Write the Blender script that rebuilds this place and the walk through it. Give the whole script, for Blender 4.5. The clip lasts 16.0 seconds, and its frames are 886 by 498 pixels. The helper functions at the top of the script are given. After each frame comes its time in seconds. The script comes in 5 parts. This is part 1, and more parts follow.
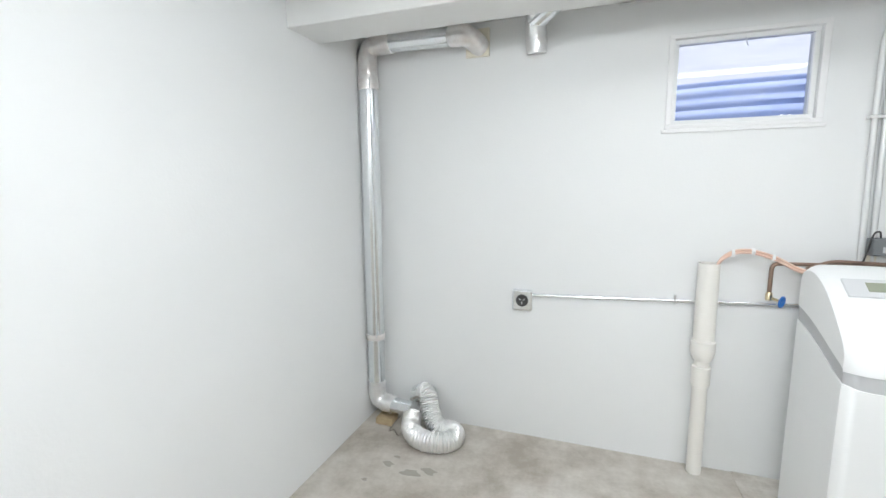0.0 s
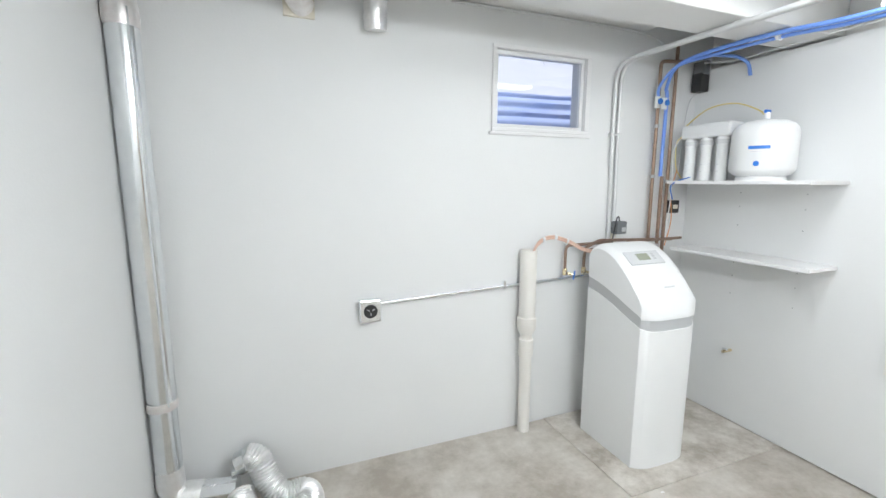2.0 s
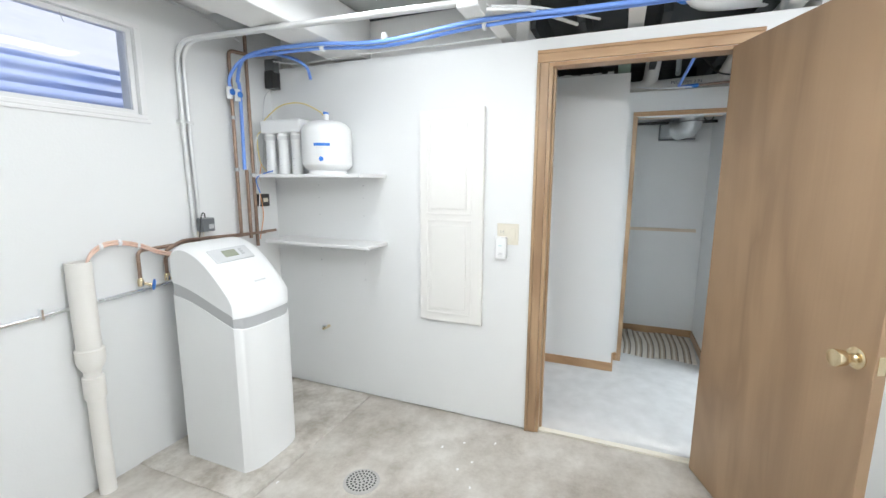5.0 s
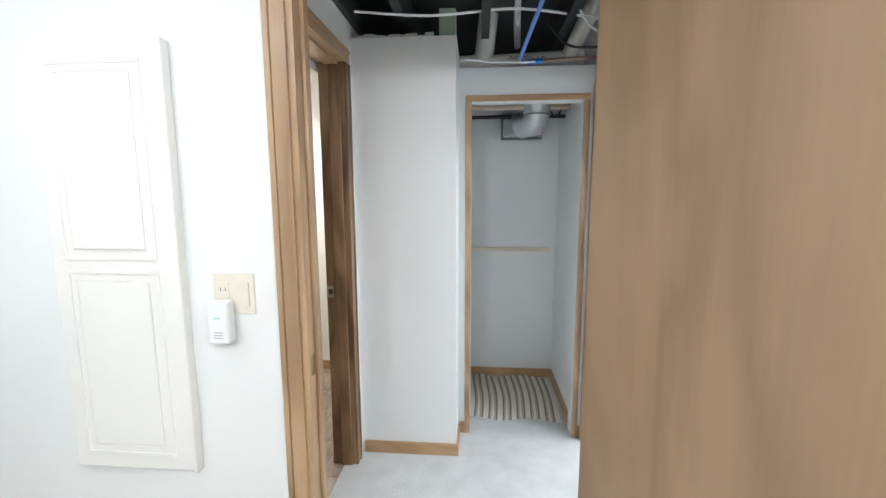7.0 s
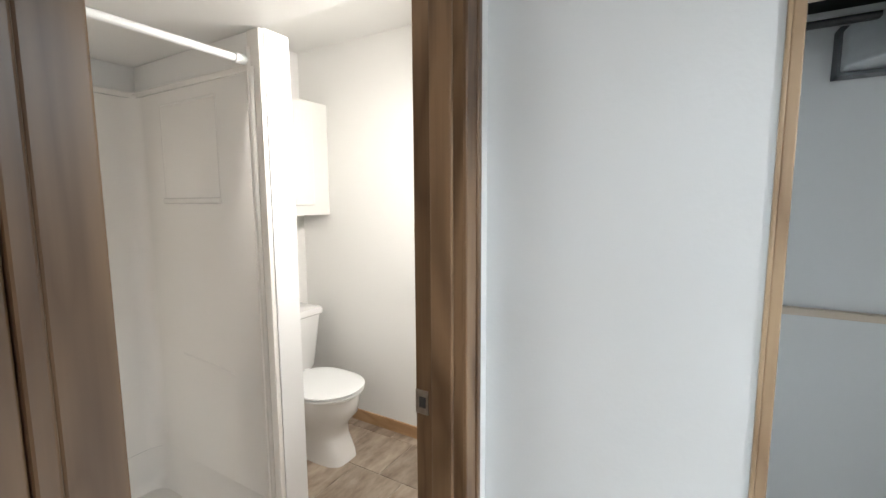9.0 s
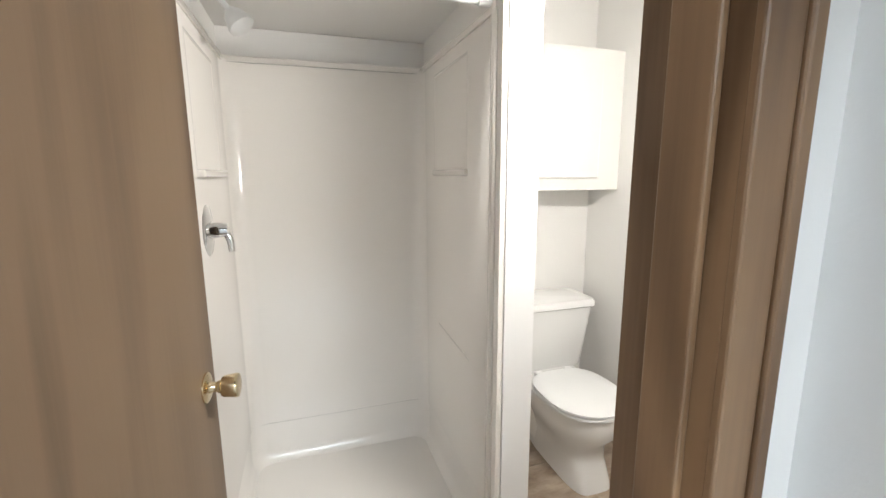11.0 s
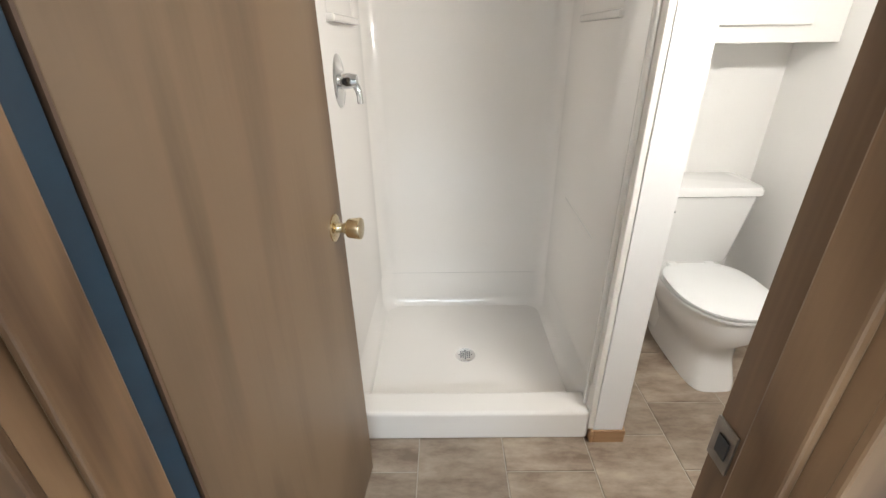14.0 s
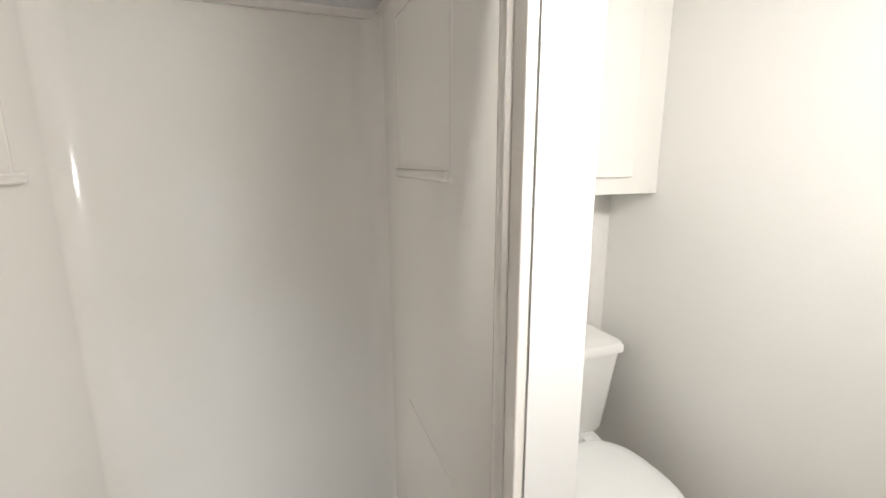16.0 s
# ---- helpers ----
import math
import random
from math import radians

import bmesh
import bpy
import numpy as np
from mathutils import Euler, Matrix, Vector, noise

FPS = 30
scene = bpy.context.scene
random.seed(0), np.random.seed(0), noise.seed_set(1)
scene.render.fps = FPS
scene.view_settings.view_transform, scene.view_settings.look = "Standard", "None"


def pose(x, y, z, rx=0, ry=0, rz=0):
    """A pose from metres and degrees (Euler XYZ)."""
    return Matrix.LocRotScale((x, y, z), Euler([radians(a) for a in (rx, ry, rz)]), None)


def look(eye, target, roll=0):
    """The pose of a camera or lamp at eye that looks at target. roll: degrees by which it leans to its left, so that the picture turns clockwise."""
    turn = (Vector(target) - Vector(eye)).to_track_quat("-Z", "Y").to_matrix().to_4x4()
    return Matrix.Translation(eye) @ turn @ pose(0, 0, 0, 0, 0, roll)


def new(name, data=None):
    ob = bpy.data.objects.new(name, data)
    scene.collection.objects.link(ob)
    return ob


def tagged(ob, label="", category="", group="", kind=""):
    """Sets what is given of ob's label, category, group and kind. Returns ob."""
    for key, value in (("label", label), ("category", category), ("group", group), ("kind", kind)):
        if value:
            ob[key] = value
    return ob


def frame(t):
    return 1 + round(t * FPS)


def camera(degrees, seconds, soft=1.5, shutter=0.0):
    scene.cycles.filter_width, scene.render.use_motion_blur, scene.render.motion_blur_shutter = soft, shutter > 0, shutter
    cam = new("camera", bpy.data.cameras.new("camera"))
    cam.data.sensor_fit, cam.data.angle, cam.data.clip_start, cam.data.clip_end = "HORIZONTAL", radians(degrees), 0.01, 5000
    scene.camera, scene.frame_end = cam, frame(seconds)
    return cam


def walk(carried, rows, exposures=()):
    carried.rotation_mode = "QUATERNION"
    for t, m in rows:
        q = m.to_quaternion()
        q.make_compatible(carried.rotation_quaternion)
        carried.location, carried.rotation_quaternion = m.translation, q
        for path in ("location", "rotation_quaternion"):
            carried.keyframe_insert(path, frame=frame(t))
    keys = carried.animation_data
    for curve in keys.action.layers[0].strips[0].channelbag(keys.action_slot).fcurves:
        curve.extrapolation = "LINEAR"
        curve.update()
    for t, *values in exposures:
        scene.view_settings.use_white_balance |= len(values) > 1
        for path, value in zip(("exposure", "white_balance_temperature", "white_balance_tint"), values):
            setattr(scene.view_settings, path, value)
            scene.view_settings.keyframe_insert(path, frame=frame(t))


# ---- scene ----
cam = camera(91.9, 16.0)

PATH = [
    (0, (0.224, 1.1, 1.45), (-0.435, 2.968, 1.175), -0.4),
    (0.5, (-0.025, 1.167, 1.46), (-0.385, 3.114, 1.175), -0.2),
    (1, (-0.277, 1.251, 1.457), (-0.263, 3.229, 1.167), 0.0),
    (1.5, (-0.439, 1.366, 1.463), (-0.05, 3.303, 1.153), 0.1),
    (2, (-0.553, 1.417, 1.469), (0.167, 3.256, 1.156), 0.1),
    (2.5, (-0.641, 1.434, 1.465), (0.401, 3.113, 1.156), 0.2),
    (3, (-0.657, 1.433, 1.43), (0.63, 2.935, 1.139), 0.2),
    (3.5, (-0.628, 1.388, 1.438), (0.824, 2.729, 1.131), 0.0),
    (4, (-0.618, 1.366, 1.444), (0.983, 2.521, 1.125), -0.0),
    (4.5, (-0.532, 1.344, 1.434), (1.191, 2.311, 1.121), -0.0),
    (5, (-0.322, 1.312, 1.449), (1.505, 2.057, 1.126), 0.2),
    (7.5, (1.182, 1.17, 1.429), (3.159, 1.306, 1.162), -0.3),
    (8, (1.51, 1.228, 1.386), (3.466, 1.589, 1.177), -0.9),
    (8.2, (1.645, 1.239, 1.378), (3.576, 1.721, 1.179), -0.6),
    (8.5, (1.859, 1.228, 1.39), (3.696, 1.986, 1.168), -0.3),
    (9, (2.104, 1.391, 1.399), (3.818, 2.397, 1.174), -0.3),
    (9.5, (2.296, 1.492, 1.412), (3.845, 2.74, 1.198), -0.2),
    (10, (2.454, 1.54, 1.43), (3.699, 3.09, 1.21), -0.3),
    (12.5, (2.582, 1.538, 1.315), (2.62, 3.456, 0.753), -0.7),
    (13, (2.584, 1.539, 1.304), (2.584, 3.407, 0.588), -0.5),
    (13.5, (2.597, 1.544, 1.318), (2.575, 3.367, 0.495), -0.7),
    (14, (2.592, 1.583, 1.343), (2.579, 3.379, 0.464), -0.8),
    (14.5, (2.581, 1.698, 1.389), (2.584, 3.509, 0.542), -0.7),
    (15, (2.596, 1.853, 1.43), (2.708, 3.732, 0.754), -0.4),
    (15.5, (2.68, 2.047, 1.43), (3.06, 3.946, 0.929), -0.3),
    (16, (2.783, 2.168, 1.432), (3.474, 4.0, 1.034), -0.3),
]
EXPOSURES = [(0, -0.05), (5, 0.0), (7.5, 0.1), (8.5, 0.03), (10, 0.0), (14.5, 0.0), (15.5, -0.05), (16, -0.15)]
walk(cam, [(t, look(eye, target, roll)) for t, eye, target, roll in PATH], EXPOSURES)

# ---------- world and light ----------
world = bpy.data.worlds.new("world")
scene.world = world
world.use_nodes = True
wn = world.node_tree
sky = wn.nodes.new("ShaderNodeTexSky")
sky.sky_type = "NISHITA"
sky.sun_disc = False
sky.sun_elevation, sky.sun_rotation = radians(60), radians(180)
wn.nodes["Background"].inputs["Strength"].default_value = 0.15
wn.links.new(sky.outputs["Color"], wn.nodes["Background"].inputs["Color"])
sun = new("sun", bpy.data.lights.new("sun", "SUN"))
sun.data.energy, sun.data.angle, sun.data.color = 4.0, radians(3), (1, 0.96, 0.9)
sun.matrix_world = look((0, -5, 8.66), (0, 0, 0))


def area(name, eye, target, sx, sy, watts, colour):
    ob = new(name, bpy.data.lights.new(name, "AREA"))
    ob.data.shape, ob.data.size, ob.data.size_y = "RECTANGLE", sx, sy
    ob.data.energy, ob.data.color = watts, colour
    ob.matrix_world = look(eye, target)
    return ob


def bulb(name, at, radius, watts, colour):
    ob = new(name, bpy.data.lights.new(name, "POINT"))
    ob.data.shadow_soft_size, ob.data.energy, ob.data.color = radius, watts, colour
    ob.location = at
    return ob


COOL, WARM, BLUISH = (0.93, 0.97, 1.0), (1.0, 0.962, 0.905), (0.81, 0.915, 1.0)
area("utility_light_a", (1.0, 2.3, 2.27), (1.0, 2.3, 0), 1.15, 0.25, 11, COOL)
# Two unseen fill lamps, added to brighten walls and joists evenly.
bulb("utility_fill_b", (0.3, 0.37, 2.02), 0.12, 56, COOL)
bulb("utility_fill_c", (0.25, 1.6, 2.02), 0.12, 26, COOL)
area("vanity_light", (3.42, 2.04, 1.88), (3.02, 3.2, 0.9), 0.55, 0.11, 30, WARM)
area("family_light_a", (7.6, -1.5, 2.33), (7.6, -1.5, 0), 1.2, 0.6, 62, BLUISH)
area("family_light_b", (4.0, -1.6, 2.33), (4.0, -1.6, 0), 1.2, 0.6, 32, BLUISH)
# Unseen fill added beyond the opening to brighten hall and closet.
area("family_fill_c", (2.75, -0.80, 2.33), (2.75, -0.80, 0), 1.2, 0.6, 82, BLUISH)


# ---------- materials ----------
def mat(name, colour, rough=0.5, metal=0.0, second=None, scale=4.0, amount=0.5, stretch=(1, 1, 1), bump=0.0, bump_scale=60.0,
        coat=0.0, fine=None, random_shade=0.0, spec=0.5):
    m = bpy.data.materials.new(name)
    m.use_nodes = True
    nt = m.node_tree
    n, l = nt.nodes, nt.links
    b = n["Principled BSDF"]
    b.inputs["Roughness"].default_value, b.inputs["Metallic"].default_value = rough, metal
    b.inputs["Coat Weight"].default_value = coat
    b.inputs["Specular IOR Level"].default_value = spec
    tc = n.new("ShaderNodeTexCoord")
    mp = n.new("ShaderNodeMapping")
    mp.inputs["Scale"].default_value = stretch
    l.new(tc.outputs["Object"], mp.inputs["Vector"])
    if random_shade:
        own, far = n.new("ShaderNodeObjectInfo"), n.new("ShaderNodeVectorMath")
        far.operation, far.inputs[1].default_value = "SCALE", (1, 1, 1)
        far.inputs["Scale"].default_value = 3.7
        l.new(own.outputs["Location"], far.inputs[0])
        l.new(far.outputs["Vector"], mp.inputs["Location"])
    big = n.new("ShaderNodeTexNoise")
    big.inputs["Scale"].default_value, big.inputs["Detail"].default_value = scale, 6
    if fine:
        big.inputs["Roughness"].default_value, big.inputs["Detail"].default_value = fine, 10
    l.new(mp.outputs["Vector"], big.inputs["Vector"])
    second = second or tuple(c * 0.9 for c in colour)
    ramp = n.new("ShaderNodeValToRGB")
    ramp.color_ramp.elements[0].position, ramp.color_ramp.elements[1].position = 0.5 - amount / 2, 0.5 + amount / 2
    ramp.color_ramp.elements[0].color, ramp.color_ramp.elements[1].color = (*second, 1), (*colour, 1)
    l.new(big.outputs["Fac"], ramp.inputs["Fac"])
    out = ramp.outputs["Color"]
    if random_shade:
        info = n.new("ShaderNodeObjectInfo")
        mr = n.new("ShaderNodeMapRange")
        mr.inputs["To Min"].default_value, mr.inputs["To Max"].default_value = 1 - random_shade, 1 + random_shade
        l.new(info.outputs["Random"], mr.inputs["Value"])
        hs = n.new("ShaderNodeHueSaturation")
        l.new(mr.outputs["Result"], hs.inputs["Value"])
        l.new(out, hs.inputs["Color"])
        out = hs.outputs["Color"]
    l.new(out, b.inputs["Base Color"])
    if bump:
        f = n.new("ShaderNodeTexNoise")
        f.inputs["Scale"].default_value, f.inputs["Detail"].default_value = bump_scale, 4
        l.new(mp.outputs["Vector"], f.inputs["Vector"])
        bp = n.new("ShaderNodeBump")
        bp.inputs["Strength"].default_value, bp.inputs["Distance"].default_value = bump, 0.004
        l.new(f.outputs["Fac"], bp.inputs["Height"])
        l.new(bp.outputs["Normal"], b.inputs["Normal"])
    return m


def wood(name, light, dark, axis="z", ring=14.0, rough=0.38, fine=0.35, contrast=1.0):
    """Grain that runs along one axis: broad cathedral figure and fine pores."""
    m = bpy.data.materials.new(name)
    m.use_nodes = True
    n, l = m.node_tree.nodes, m.node_tree.links
    b = n["Principled BSDF"]
    b.inputs["Roughness"].default_value = rough
    b.inputs["Coat Weight"].default_value, b.inputs["Coat Roughness"].default_value = 0.15, 0.3
    tc, mp, mp2 = n.new("ShaderNodeTexCoord"), n.new("ShaderNodeMapping"), n.new("ShaderNodeMapping")
    k = {"x": 0, "y": 1, "z": 2}[axis]
    s1, s2 = [1.0] * 3, [110.0] * 3
    s1[k], s2[k] = 0.2, 3.0
    mp.inputs["Scale"].default_value, mp2.inputs["Scale"].default_value = s1, s2
    info = n.new("ShaderNodeObjectInfo")
    off = n.new("ShaderNodeVectorMath")
    off.operation = "MULTIPLY_ADD"
    off.inputs[1].default_value = (1, 1, 1)
    l.new(tc.outputs["Object"], off.inputs[0])
    cmb = n.new("ShaderNodeCombineXYZ")
    mul = n.new("ShaderNodeMath")
    mul.operation, mul.inputs[1].default_value = "MULTIPLY", 7.3
    l.new(info.outputs["Random"], mul.inputs[0])
    for i in range(3):
        l.new(mul.outputs[0], cmb.inputs[i])
    l.new(cmb.outputs[0], off.inputs[2])
    l.new(off.outputs[0], mp.inputs["Vector"])
    l.new(off.outputs[0], mp2.inputs["Vector"])
    big = n.new("ShaderNodeTexNoise")
    big.inputs["Scale"].default_value, big.inputs["Detail"].default_value, big.inputs["Distortion"].default_value = ring * 0.35, 3, 0.6
    l.new(mp.outputs["Vector"], big.inputs["Vector"])
    rings = n.new("ShaderNodeMath")
    rings.operation, rings.inputs[1].default_value = "MULTIPLY", 9.0
    l.new(big.outputs["Fac"], rings.inputs[0])
    fr = n.new("ShaderNodeMath")
    fr.operation = "PINGPONG"
    fr.inputs[1].default_value = 1.0
    l.new(rings.outputs[0], fr.inputs[0])
    pores = n.new("ShaderNodeTexNoise")
    pores.inputs["Scale"].default_value, pores.inputs["Detail"].default_value = 1.0, 3
    l.new(mp2.outputs["Vector"], pores.inputs["Vector"])
    mix = n.new("ShaderNodeMix")
    mix.inputs["Factor"].default_value = fine
    l.new(fr.outputs[0], mix.inputs["A"])
    l.new(pores.outputs["Fac"], mix.inputs["B"])
    ramp = n.new("ShaderNodeValToRGB")
    ramp.color_ramp.elements[0].position, ramp.color_ramp.elements[1].position = 0.5 - 0.45 / contrast, 0.5 + 0.35 / contrast
    ramp.color_ramp.elements[0].color, ramp.color_ramp.elements[1].color = (*dark, 1), (*light, 1)
    l.new(mix.outputs["Result"], ramp.inputs["Fac"])
    l.new(ramp.outputs["Color"], b.inputs["Base Color"])
    bp = n.new("ShaderNodeBump")
    bp.inputs["Strength"].default_value, bp.inputs["Distance"].default_value = 0.15, 0.001
    l.new(pores.outputs["Fac"], bp.inputs["Height"])
    l.new(bp.outputs["Normal"], b.inputs["Normal"])
    return m


def glow(name, colour, strength):
    m = bpy.data.materials.new(name)
    m.use_nodes = True
    b = m.node_tree.nodes["Principled BSDF"]
    b.inputs["Base Color"].default_value = (0.9, 0.9, 0.9, 1)
    b.inputs["Emission Color"].default_value, b.inputs["Emission Strength"].default_value = (*colour, 1), strength
    return m


M_WALL = mat("white_wall_paint", (0.80, 0.81, 0.81), 0.55, second=(0.77, 0.78, 0.78), scale=1.5, bump=0.12, bump_scale=90)
M_CEIL = mat("white_joist_paint", (0.80, 0.80, 0.79), 0.5, second=(0.74, 0.74, 0.73), scale=3, bump=0.2, bump_scale=40)
M_DECK = mat("grey_deck_boards", (0.52, 0.54, 0.53), 0.45, second=(0.36, 0.40, 0.38), scale=2, bump=0.2, bump_scale=25)
# Near-black colour stands in for the unlit ceiling cavity above the hall.
M_DARK = mat("shaded_cavity_board", (0.05, 0.055, 0.055), 0.7, second=(0.02, 0.025, 0.03), scale=5, bump=0.2)
M_GREEN = mat("green_board", (0.30, 0.40, 0.32), 0.7, scale=8)
M_CONC = mat("concrete", (0.64, 0.61, 0.56), 0.72, second=(0.38, 0.34, 0.29), fine=0.72, scale=2.6, amount=0.27, bump=0.35, bump_scale=45)
M_PAD = mat("concrete_pad", (0.66, 0.63, 0.58), 0.72, second=(0.38, 0.34, 0.29), fine=0.72, scale=3.2, amount=0.20, bump=0.35, bump_scale=45)
M_DAMP = mat("damp_concrete_stain", (0.30, 0.28, 0.24), 0.5, second=(0.38, 0.35, 0.30), scale=20)
M_CARPET = mat("pale_grey_carpet", (0.60, 0.595, 0.585), 0.95, second=(0.47, 0.465, 0.455), scale=9, amount=0.6, bump=1.0, bump_scale=160, spec=0.1)
M_OAK = wood("oak_trim", (0.44, 0.295, 0.172), (0.255, 0.15, 0.08), "z", 11, contrast=1.05)
M_OAKX = wood("oak_trim_across", (0.52, 0.335, 0.185), (0.34, 0.19, 0.09), "x", 16)
M_OAKY = wood("oak_trim_along", (0.52, 0.335, 0.185), (0.34, 0.19, 0.09), "y", 16)
M_DOOR = wood("birch_veneer", (0.37, 0.245, 0.145), (0.28, 0.18, 0.105), "z", 7, rough=0.42, fine=0.28, contrast=1.35)
M_DOORB = wood("brown_veneer", (0.205, 0.135, 0.080), (0.125, 0.079, 0.045), "z", 7, rough=0.42, fine=0.28, contrast=1.35)
M_OAKD = wood("dark_brown_oak", (0.275, 0.165, 0.088), (0.105, 0.055, 0.026), "z", 13, contrast=1.25)
# Hinge edge gets no light; that shade is put into this darker brown.
M_EDGE = wood("shaded_door_edge", (0.17, 0.10, 0.06), (0.09, 0.05, 0.03), "z", 16)
M_NAVY = mat("dark_navy", (0.010, 0.040, 0.075), 0.55, second=(0.008, 0.03, 0.06), scale=20)
M_PALE = wood("pale_pine", (0.74, 0.64, 0.53), (0.62, 0.51, 0.40), "y", 10)
M_STEEL = mat("galvanised_steel", (0.88, 0.90, 0.91), 0.22, 1.0, second=(0.80, 0.83, 0.85), scale=25, bump=0.05, bump_scale=30)
M_GALV = mat("dull_galvanised_sheet", (0.72, 0.74, 0.75), 0.32, 0.65, second=(0.60, 0.62, 0.64), scale=18, bump=0.12, bump_scale=25)
M_COND = mat("painted_conduit", (0.74, 0.75, 0.75), 0.4, 0.2, scale=10)
M_FOIL = mat("crinkled_foil", (0.93, 0.93, 0.93), 0.3, 0.9, second=(0.84, 0.84, 0.84), scale=40, bump=0.9, bump_scale=55)
M_TAPE = mat("foil_tape", (0.88, 0.87, 0.86), 0.3, 0.85, second=(0.76, 0.71, 0.69), scale=30, bump=0.7, bump_scale=50)
M_COPPER = mat("aged_copper", (0.36, 0.25, 0.19), 0.45, 0.7, second=(0.24, 0.165, 0.125), scale=30)
M_ROSE = mat("copper_in_clear_hose", (0.72, 0.46, 0.36), 0.35, 0.2, second=(0.80, 0.62, 0.52), scale=25)
M_BRASS = mat("polished_brass", (0.82, 0.69, 0.46), 0.22, 1.0, scale=15)
M_AGED = mat("aged_steel", (0.45, 0.42, 0.38), 0.38, 0.9, second=(0.30, 0.27, 0.24), scale=60)
M_CHROME = mat("chrome", (0.85, 0.86, 0.87), 0.08, 1.0, second=(0.8, 0.81, 0.82), scale=10)
M_PVC = mat("cream_pvc", (0.83, 0.81, 0.77), 0.4, second=(0.79, 0.77, 0.72), scale=6)
M_BLUE = mat("blue_pex", (0.16, 0.31, 0.80), 0.4, second=(0.20, 0.37, 0.84), scale=10)
M_BLUEP = mat("bright_blue_plastic", (0.03, 0.20, 0.66), 0.4, scale=10)
M_WPLAST = mat("white_plastic", (0.82, 0.83, 0.83), 0.32, second=(0.80, 0.81, 0.81), scale=4)
M_SOFT = mat("white_appliance_plastic", (0.83, 0.84, 0.84), 0.42, second=(0.81, 0.82, 0.82), scale=3, bump=0.05, bump_scale=250)
M_GREY = mat("grey_plastic", (0.48, 0.49, 0.50), 0.5, second=(0.46, 0.47, 0.48), scale=6)
M_PANELGREY = mat("pale_grey_plastic", (0.66, 0.67, 0.68), 0.5, scale=6)
M_DRAIN = mat("grey_drain_plate", (0.50, 0.49, 0.47), 0.55, second=(0.44, 0.43, 0.41), scale=30)
M_LCD = mat("lcd_screen", (0.34, 0.36, 0.28), 0.25, second=(0.30, 0.32, 0.25), scale=8)
M_BLACK = mat("black_plastic", (0.03, 0.03, 0.03), 0.45, second=(0.02, 0.02, 0.02), scale=10)
M_DGREY = mat("dark_grey_plastic", (0.16, 0.17, 0.18), 0.45, scale=10)
M_IVORY = mat("ivory_plastic", (0.74, 0.70, 0.60), 0.4, second=(0.72, 0.68, 0.58), scale=10)
M_YELLOW = mat("yellow_tube", (0.76, 0.62, 0.22), 0.4, scale=10)
M_ORANGE = mat("orange_tube", (0.75, 0.33, 0.12), 0.4, scale=10)
M_SHELF = mat("white_laminate", (0.82, 0.82, 0.82), 0.35, second=(0.80, 0.80, 0.80), scale=3)
M_CABW = mat("warm_white_paint", (0.82, 0.81, 0.78), 0.42, second=(0.80, 0.79, 0.76), scale=3, bump=0.06, bump_scale=80)
M_BATHW = mat("bath_wall_paint", (0.84, 0.83, 0.81), 0.5, second=(0.82, 0.81, 0.79), scale=1.5, bump=0.12, bump_scale=90)
M_ACRYL = mat("white_acrylic", (0.87, 0.84, 0.80), 0.17, second=(0.86, 0.83, 0.79), scale=1.5, coat=0.2)
M_PORC = mat("white_porcelain", (0.84, 0.84, 0.83), 0.1, second=(0.83, 0.83, 0.82), scale=2, coat=0.3)
M_TILE = mat("stone_look_tile", (0.42, 0.345, 0.27), 0.35, second=(0.18, 0.13, 0.095), fine=0.66, scale=4.5, amount=0.32, stretch=(1, 2.6, 1), bump=0.15,
             bump_scale=14, random_shade=0.14)
M_GROUT = mat("tile_grout", (0.50, 0.45, 0.38), 0.8, scale=20)
M_RUG = mat("rug_cream", (0.74, 0.69, 0.62), 0.95, second=(0.66, 0.61, 0.54), scale=30, bump=0.8, bump_scale=300, spec=0.1)
M_RUGD = mat("rug_dark_stripe", (0.17, 0.14, 0.12), 0.95, second=(0.24, 0.20, 0.17), scale=30, bump=0.8, bump_scale=300, spec=0.1)
M_RUGT = mat("rug_tan_stripe", (0.50, 0.42, 0.33), 0.95, second=(0.42, 0.35, 0.27), scale=30, bump=0.8, bump_scale=300, spec=0.1)
M_WELL = mat("blue_corrugated_well", (0.36, 0.48, 0.84), 0.5, 0.0, second=(0.50, 0.60, 0.86), scale=5)
M_SNOW = mat("pale_ground_outside", (0.74, 0.77, 0.84), 0.9, second=(0.56, 0.60, 0.72), stretch=(1, 6, 6), scale=2.5, bump=0.6, bump_scale=12)
M_BEAD = mat("raw_drywall_edge", (0.55, 0.56, 0.56), 0.8, scale=15, bump=0.6, bump_scale=40)
M_TAN = mat("tan_block", (0.46, 0.36, 0.22), 0.8, second=(0.36, 0.27, 0.16), scale=20, bump=0.5)
M_INK = mat("dark_print", (0.12, 0.13, 0.18), 0.6, scale=10)
M_BARN = [wood("barn_board_%d" % i, c, tuple(v * 0.72 for v in c), "x", 8, rough=0.7) for i, c in
          enumerate(((0.42, 0.39, 0.34), (0.55, 0.50, 0.42), (0.30, 0.27, 0.23), (0.48, 0.42, 0.33)))]
M_LIGHT = glow("lit_diffuser", (0.95, 0.98, 1.0), 2.2)
M_LIGHTW = glow("warm_lit_diffuser", (1.0, 0.93, 0.8), 2.0)
M_GLASS = bpy.data.materials.new("clear_glass")
M_GLASS.use_nodes = True
g = M_GLASS.node_tree.nodes["Principled BSDF"]
